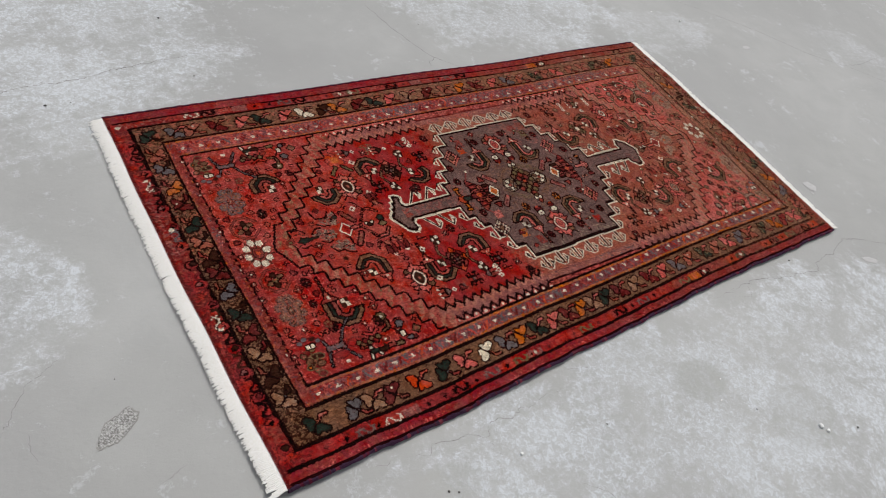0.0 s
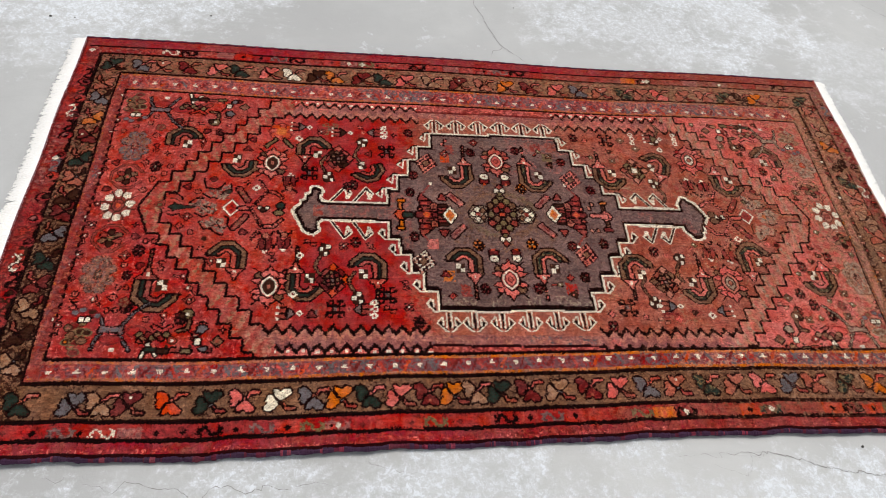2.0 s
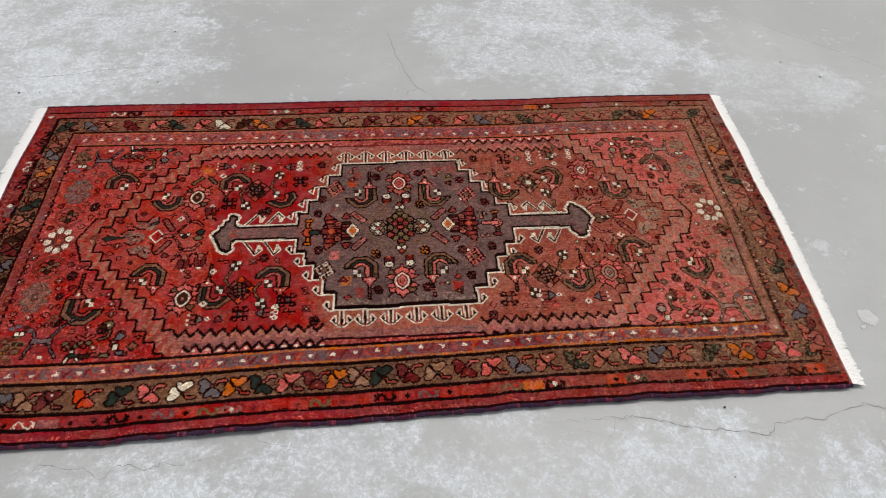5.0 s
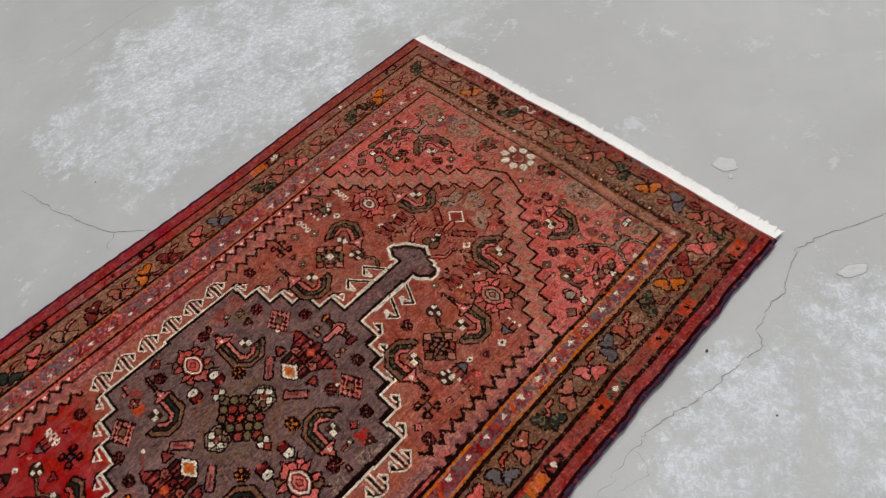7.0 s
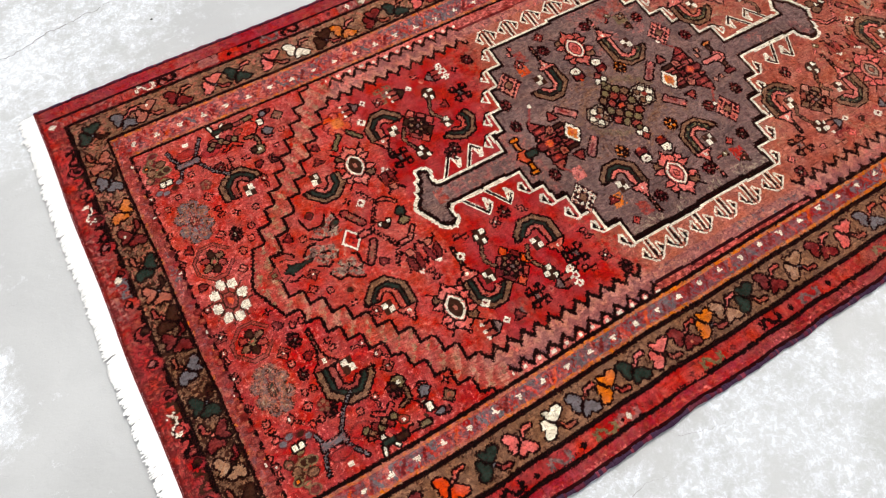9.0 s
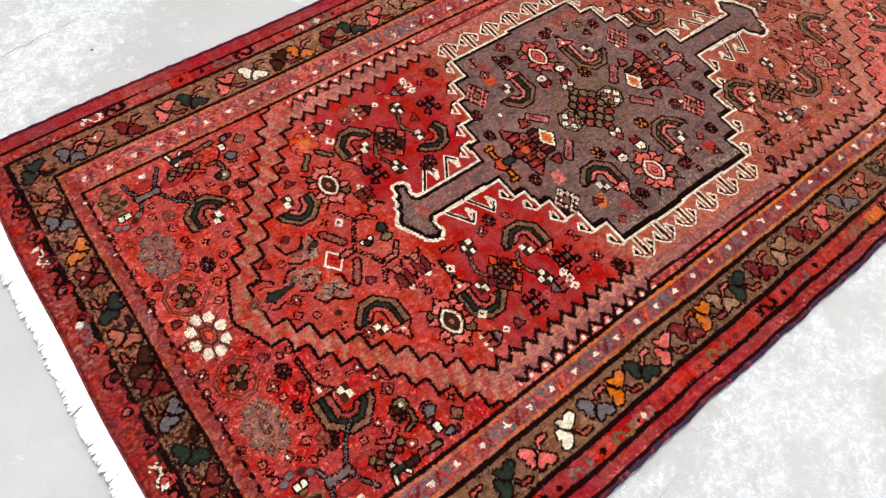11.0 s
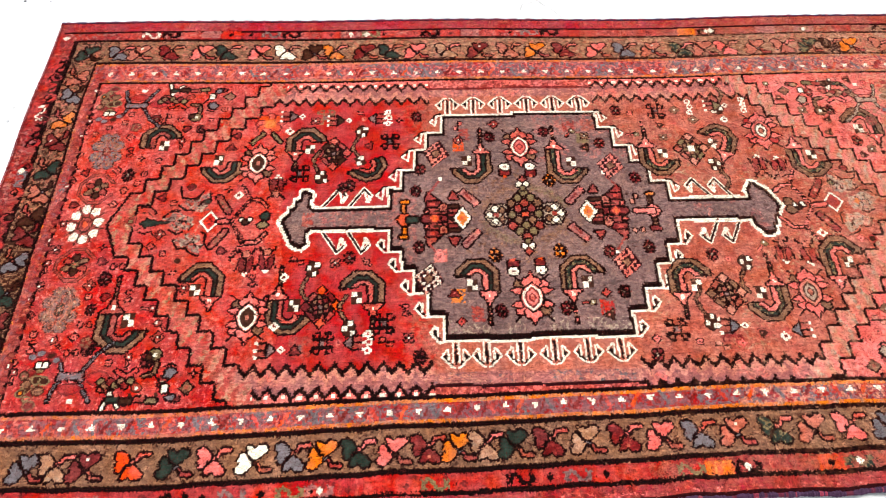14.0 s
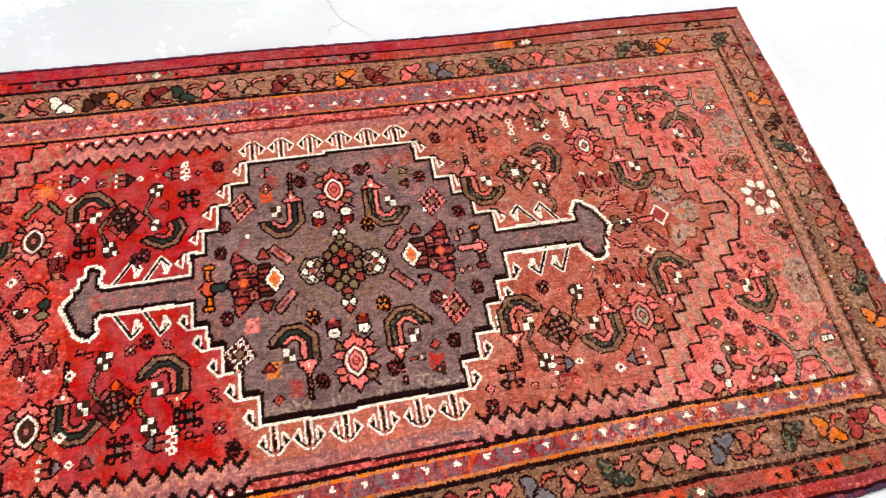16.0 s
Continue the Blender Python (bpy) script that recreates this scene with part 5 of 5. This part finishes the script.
crack([(-1.75, 0.70), (-1.497, 0.80), (-1.458, 0.763), (-1.382, 0.727), (-1.28, 0.72), (-1.20, 0.735), (-1.08, 0.745), (-1.0, 0.748), (-0.93, 0.772), (-0.82, 0.788), (-0.725, 0.792), (-0.671, 0.806), (-0.655, 0.85)], 0.003, 1)
crack([(0.0, 1.0), (0.015, 0.922), (0.03, 0.81), (0.056, 0.72), (0.085, 0.642), (0.125, 0.60), (0.15, 0.565)], 0.0032, 2)
crack([(0.085, 0.642), (0.06, 0.625), (0.05, 0.597)], 0.002, 3)
crack([(-0.76, -0.591), (-0.733, -0.596), (-0.713, -0.604), (-0.694, -0.591), (-0.663, -0.596), (-0.62, -0.601), (-0.597, -0.611), (-0.582, -0.627), (-0.569, -0.624), (-0.56, -0.605), (-0.53, -0.6), (-0.5, -0.613), (-0.472, -0.602), (-0.424, -0.604), (-0.383, -0.598), (-0.343, -0.601)], 0.0017, 4)
crack([(-0.822, -0.581), (-0.803, -0.589), (-0.791, -0.575)], 0.0012, 19)
crack([(-0.584, -0.63), (-0.573, -0.645), (-0.578, -0.661), (-0.57, -0.676)], 0.001, 20)
crack([(-0.302, -0.561), (-0.257, -0.578), (-0.208, -0.583)], 0.001, 21)
crack([(0.28, -0.565), (0.36, -0.56), (0.44, -0.555), (0.52, -0.573), (0.60, -0.597), (0.66, -0.605), (0.722, -0.618), (0.745, -0.592), (0.80, -0.582), (0.86, -0.586), (0.905, -0.57),
       (0.95, -0.557), (1.006, -0.576), (1.044, -0.597), (1.085, -0.62), (1.134, -0.645), (1.18, -0.678), (1.42, -0.80)], 0.0026, 5)
crack([(0.463, -0.552), (0.44, -0.57), (0.42, -0.563), (0.40, -0.60), (0.34, -0.578)], 0.0009, 10)
crack([(-1.275, -0.113), (-1.348, -0.161), (-1.41, -0.25)], 0.0014, 6)
crack([(-1.189, -0.442), (-1.139, -0.426)], 0.0018, 7)
crack([(-1.364, -0.253), (-1.367, -0.286), (-1.36, -0.313)], 0.0012, 8)
crack([(1.25, 1.12), (1.40, 0.95), (1.50, 0.86), (1.644, 0.72), (1.824, 0.516), (1.96, 0.308), (2.084, 0.194), (2.20, 0.171), (2.51, 0.204)], 0.003, 9)
crack([(1.171, -0.671), (1.235, -0.655), (1.262, -0.69)], 0.0018, 12)
crack([(-0.655, 0.80), (-0.64, 0.77), (-0.60, 0.745)], 0.0012, 13)
crack([(2.10, 0.19), (2.224, 0.032), (2.5, -0.08)], 0.0028, 14)
crack([(-0.45, -0.80), (-0.40, -0.85), (-0.41, -0.90)], 0.0012, 15)
crack([(0.10, -0.70), (0.135, -0.73), (0.15, -0.77)], 0.0008, 16)
crack([(0.27, -0.76), (0.30, -0.80)], 0.0008, 17)
crack([(0.30, 1.41), (0.451, 1.425), (0.605, 1.444), (0.75, 1.42)], 0.0026, 18)

# ---- spalls: shallow places where the skin of the slab has come away ----
GRAVEL = Nodes("bare_aggregate", 0.95)
GRAVEL.colour(GRAVEL.mix(GRAVEL.span(GRAVEL.noise(240.0, 4.0, 0.7), 0.35, 0.65), (0.2, 0.195, 0.185), (0.54, 0.54, 0.53)))
GRAVEL.bump(GRAVEL.noise(300.0, 3.0), 0.8, 0.004)
PALE = Nodes("bare_plaster", 0.9)
PALE.colour(PALE.mix(PALE.noise(60.0, 4.0), (0.44, 0.44, 0.44), (0.56, 0.56, 0.56)))
PALE.bump(PALE.noise(200.0, 3.0), 0.4, 0.003)
CHIP_LIP = Nodes("chip_lip", 0.9)
CHIP_LIP.colour(CHIP_LIP.mix(CHIP_LIP.noise(90.0, 3.0), (0.36, 0.36, 0.355), (0.52, 0.52, 0.52)))
RIM = Nodes("broken_rim", 0.95)
RIM.colour((0.31, 0.305, 0.29))


def spall(x, y, rx, ry, turn, inside, label, seed, lip=None):
    """An uneven patch with a low broken rim round it."""
    r = random.Random(seed)
    n, a = 40, radians(turn)
    radii = []
    for k in range(n):
        t = 2 * math.pi * k / n
        radii.append(1 + 0.13 * math.sin(2 * t + seed) + 0.08 * math.sin(5 * t) + r.uniform(-0.06, 0.06))
    thing = new("floor_spall")
    thing.location = (x, y, 0)
    tagged(thing, label, "spall", "floor spalls", "structure")

    def ring(f, z):
        out = []
        for k in range(n):
            t = 2 * math.pi * k / n
            u, v = rx * f * radii[k] * math.cos(t), ry * f * radii[k] * math.sin(t)
            out.append((u * math.cos(a) - v * math.sin(a), u * math.sin(a) + v * math.cos(a), z))
        return out

    verts = ring(0.96, 0.0006) + ring(0.5, 0.0012) + [(0, 0, 0.0008)]
    faces = [(k, (k + 1) % n, n + (k + 1) % n, n + k) for k in range(n)] + [(n + k, n + (k + 1) % n, 2 * n) for k in range(n)]
    mesh_object("bare_patch", verts, faces, [inside], thing)
    verts = ring(1.04, 0.0005) + ring(1.0, 0.0012) + ring(0.93, 0.0007)
    faces = []
    for b in (0, n):
        for k in range(n):
            if r.random() < 0.85:
                faces.append((b + k, b + (k + 1) % n, b + n + (k + 1) % n, b + n + k))
    mesh_object("rim", verts, faces, [lip or RIM.mat], thing)


spall(-1.224, -0.303, 0.046, 0.022, 42, GRAVEL.mat, "pitted oval of bare aggregate in the concrete", 3)
spall(1.074, -0.335, 0.024, 0.022, 40, PALE.mat, "pale shallow chip in the concrete floor", 5, CHIP_LIP.mat)
spall(1.05, -0.362, 0.008, 0.006, 10, PALE.mat, "pale shallow chip in the concrete floor", 6, CHIP_LIP.mat)
spall(0.969, -0.660, 0.026, 0.015, -30, PALE.mat, "pale shallow chip in the concrete floor", 8, CHIP_LIP.mat)
spall(1.62, 0.42, 0.02, 0.014, 20, PALE.mat, "pale shallow chip in the concrete floor", 9, CHIP_LIP.mat)

# ---- crumbs on the floor ----
GRIT = Nodes("dark_grit", 0.9)
GRIT.colour(GRIT.mix(GRIT.noise(400.0, 2.0), (0.03, 0.028, 0.025), (0.10, 0.09, 0.08)))
PAPER = Nodes("white_scrap", 0.8)
PAPER.colour(PAPER.mix(PAPER.noise(200.0, 2.0), (0.75, 0.75, 0.74), (0.88, 0.88, 0.87)))


def crumb(x, y, size, material, label, name, seed):
    r = random.Random(seed)
    bm = bmesh.new()
    bmesh.ops.create_icosphere(bm, subdivisions=2, radius=size)
    for v in bm.verts:
        v.co = Vector((v.co.x * r.uniform(0.75, 1.3), v.co.y * r.uniform(0.6, 1.1), v.co.z * r.uniform(0.45, 0.7)))
    low_z = min(v.co.z for v in bm.verts)
    me = bpy.data.meshes.new(name)
    bm.to_mesh(me)
    bm.free()
    me.materials.append(material)
    ob = new(name, me)
    ob.location = (x, y, -low_z)
    ob.rotation_euler = (0, 0, r.uniform(0, 6))
    return tagged(ob, label, "crumb", "crumbs on the floor")


for k, (x, y, size) in enumerate(((-1.12, 0.655, 0.005), (-0.72, 1.006, 0.0045), (0.141, 0.836, 0.003), (0.654, -0.549, 0.0042), (-0.718, -0.69, 0.004), (-0.70, -0.70, 0.0035),
                                  (-0.72, 0.70, 0.0035), (-1.06, 0.655, 0.003), (-1.6, 0.3, 0.003), (0.10, -0.86, 0.003), (-0.30, -0.72, 0.003),
                                  (0.33, -1.02, 0.004), (-0.55, 1.25, 0.0035), (0.62, -0.70, 0.0025), (-1.2, -0.2, 0.0022))):
    crumb(x, y, size * 0.7, GRIT.mat, "tiny dark grit crumb lying on the concrete", "grit_crumb", k)
for k, (x, y, size) in enumerate(((0.230, -0.970, 0.0065), (0.239, -0.988, 0.005), (0.027, -0.80, 0.0025), (1.42, 0.66, 0.006), (1.32, 0.75, 0.004), (-0.53, -0.69, 0.004),
                                  (0.075, -0.755, 0.0022))):
    crumb(x, y, size, PAPER.mat, "tiny white scrap lying on the concrete", "white_scrap", 40 + k)
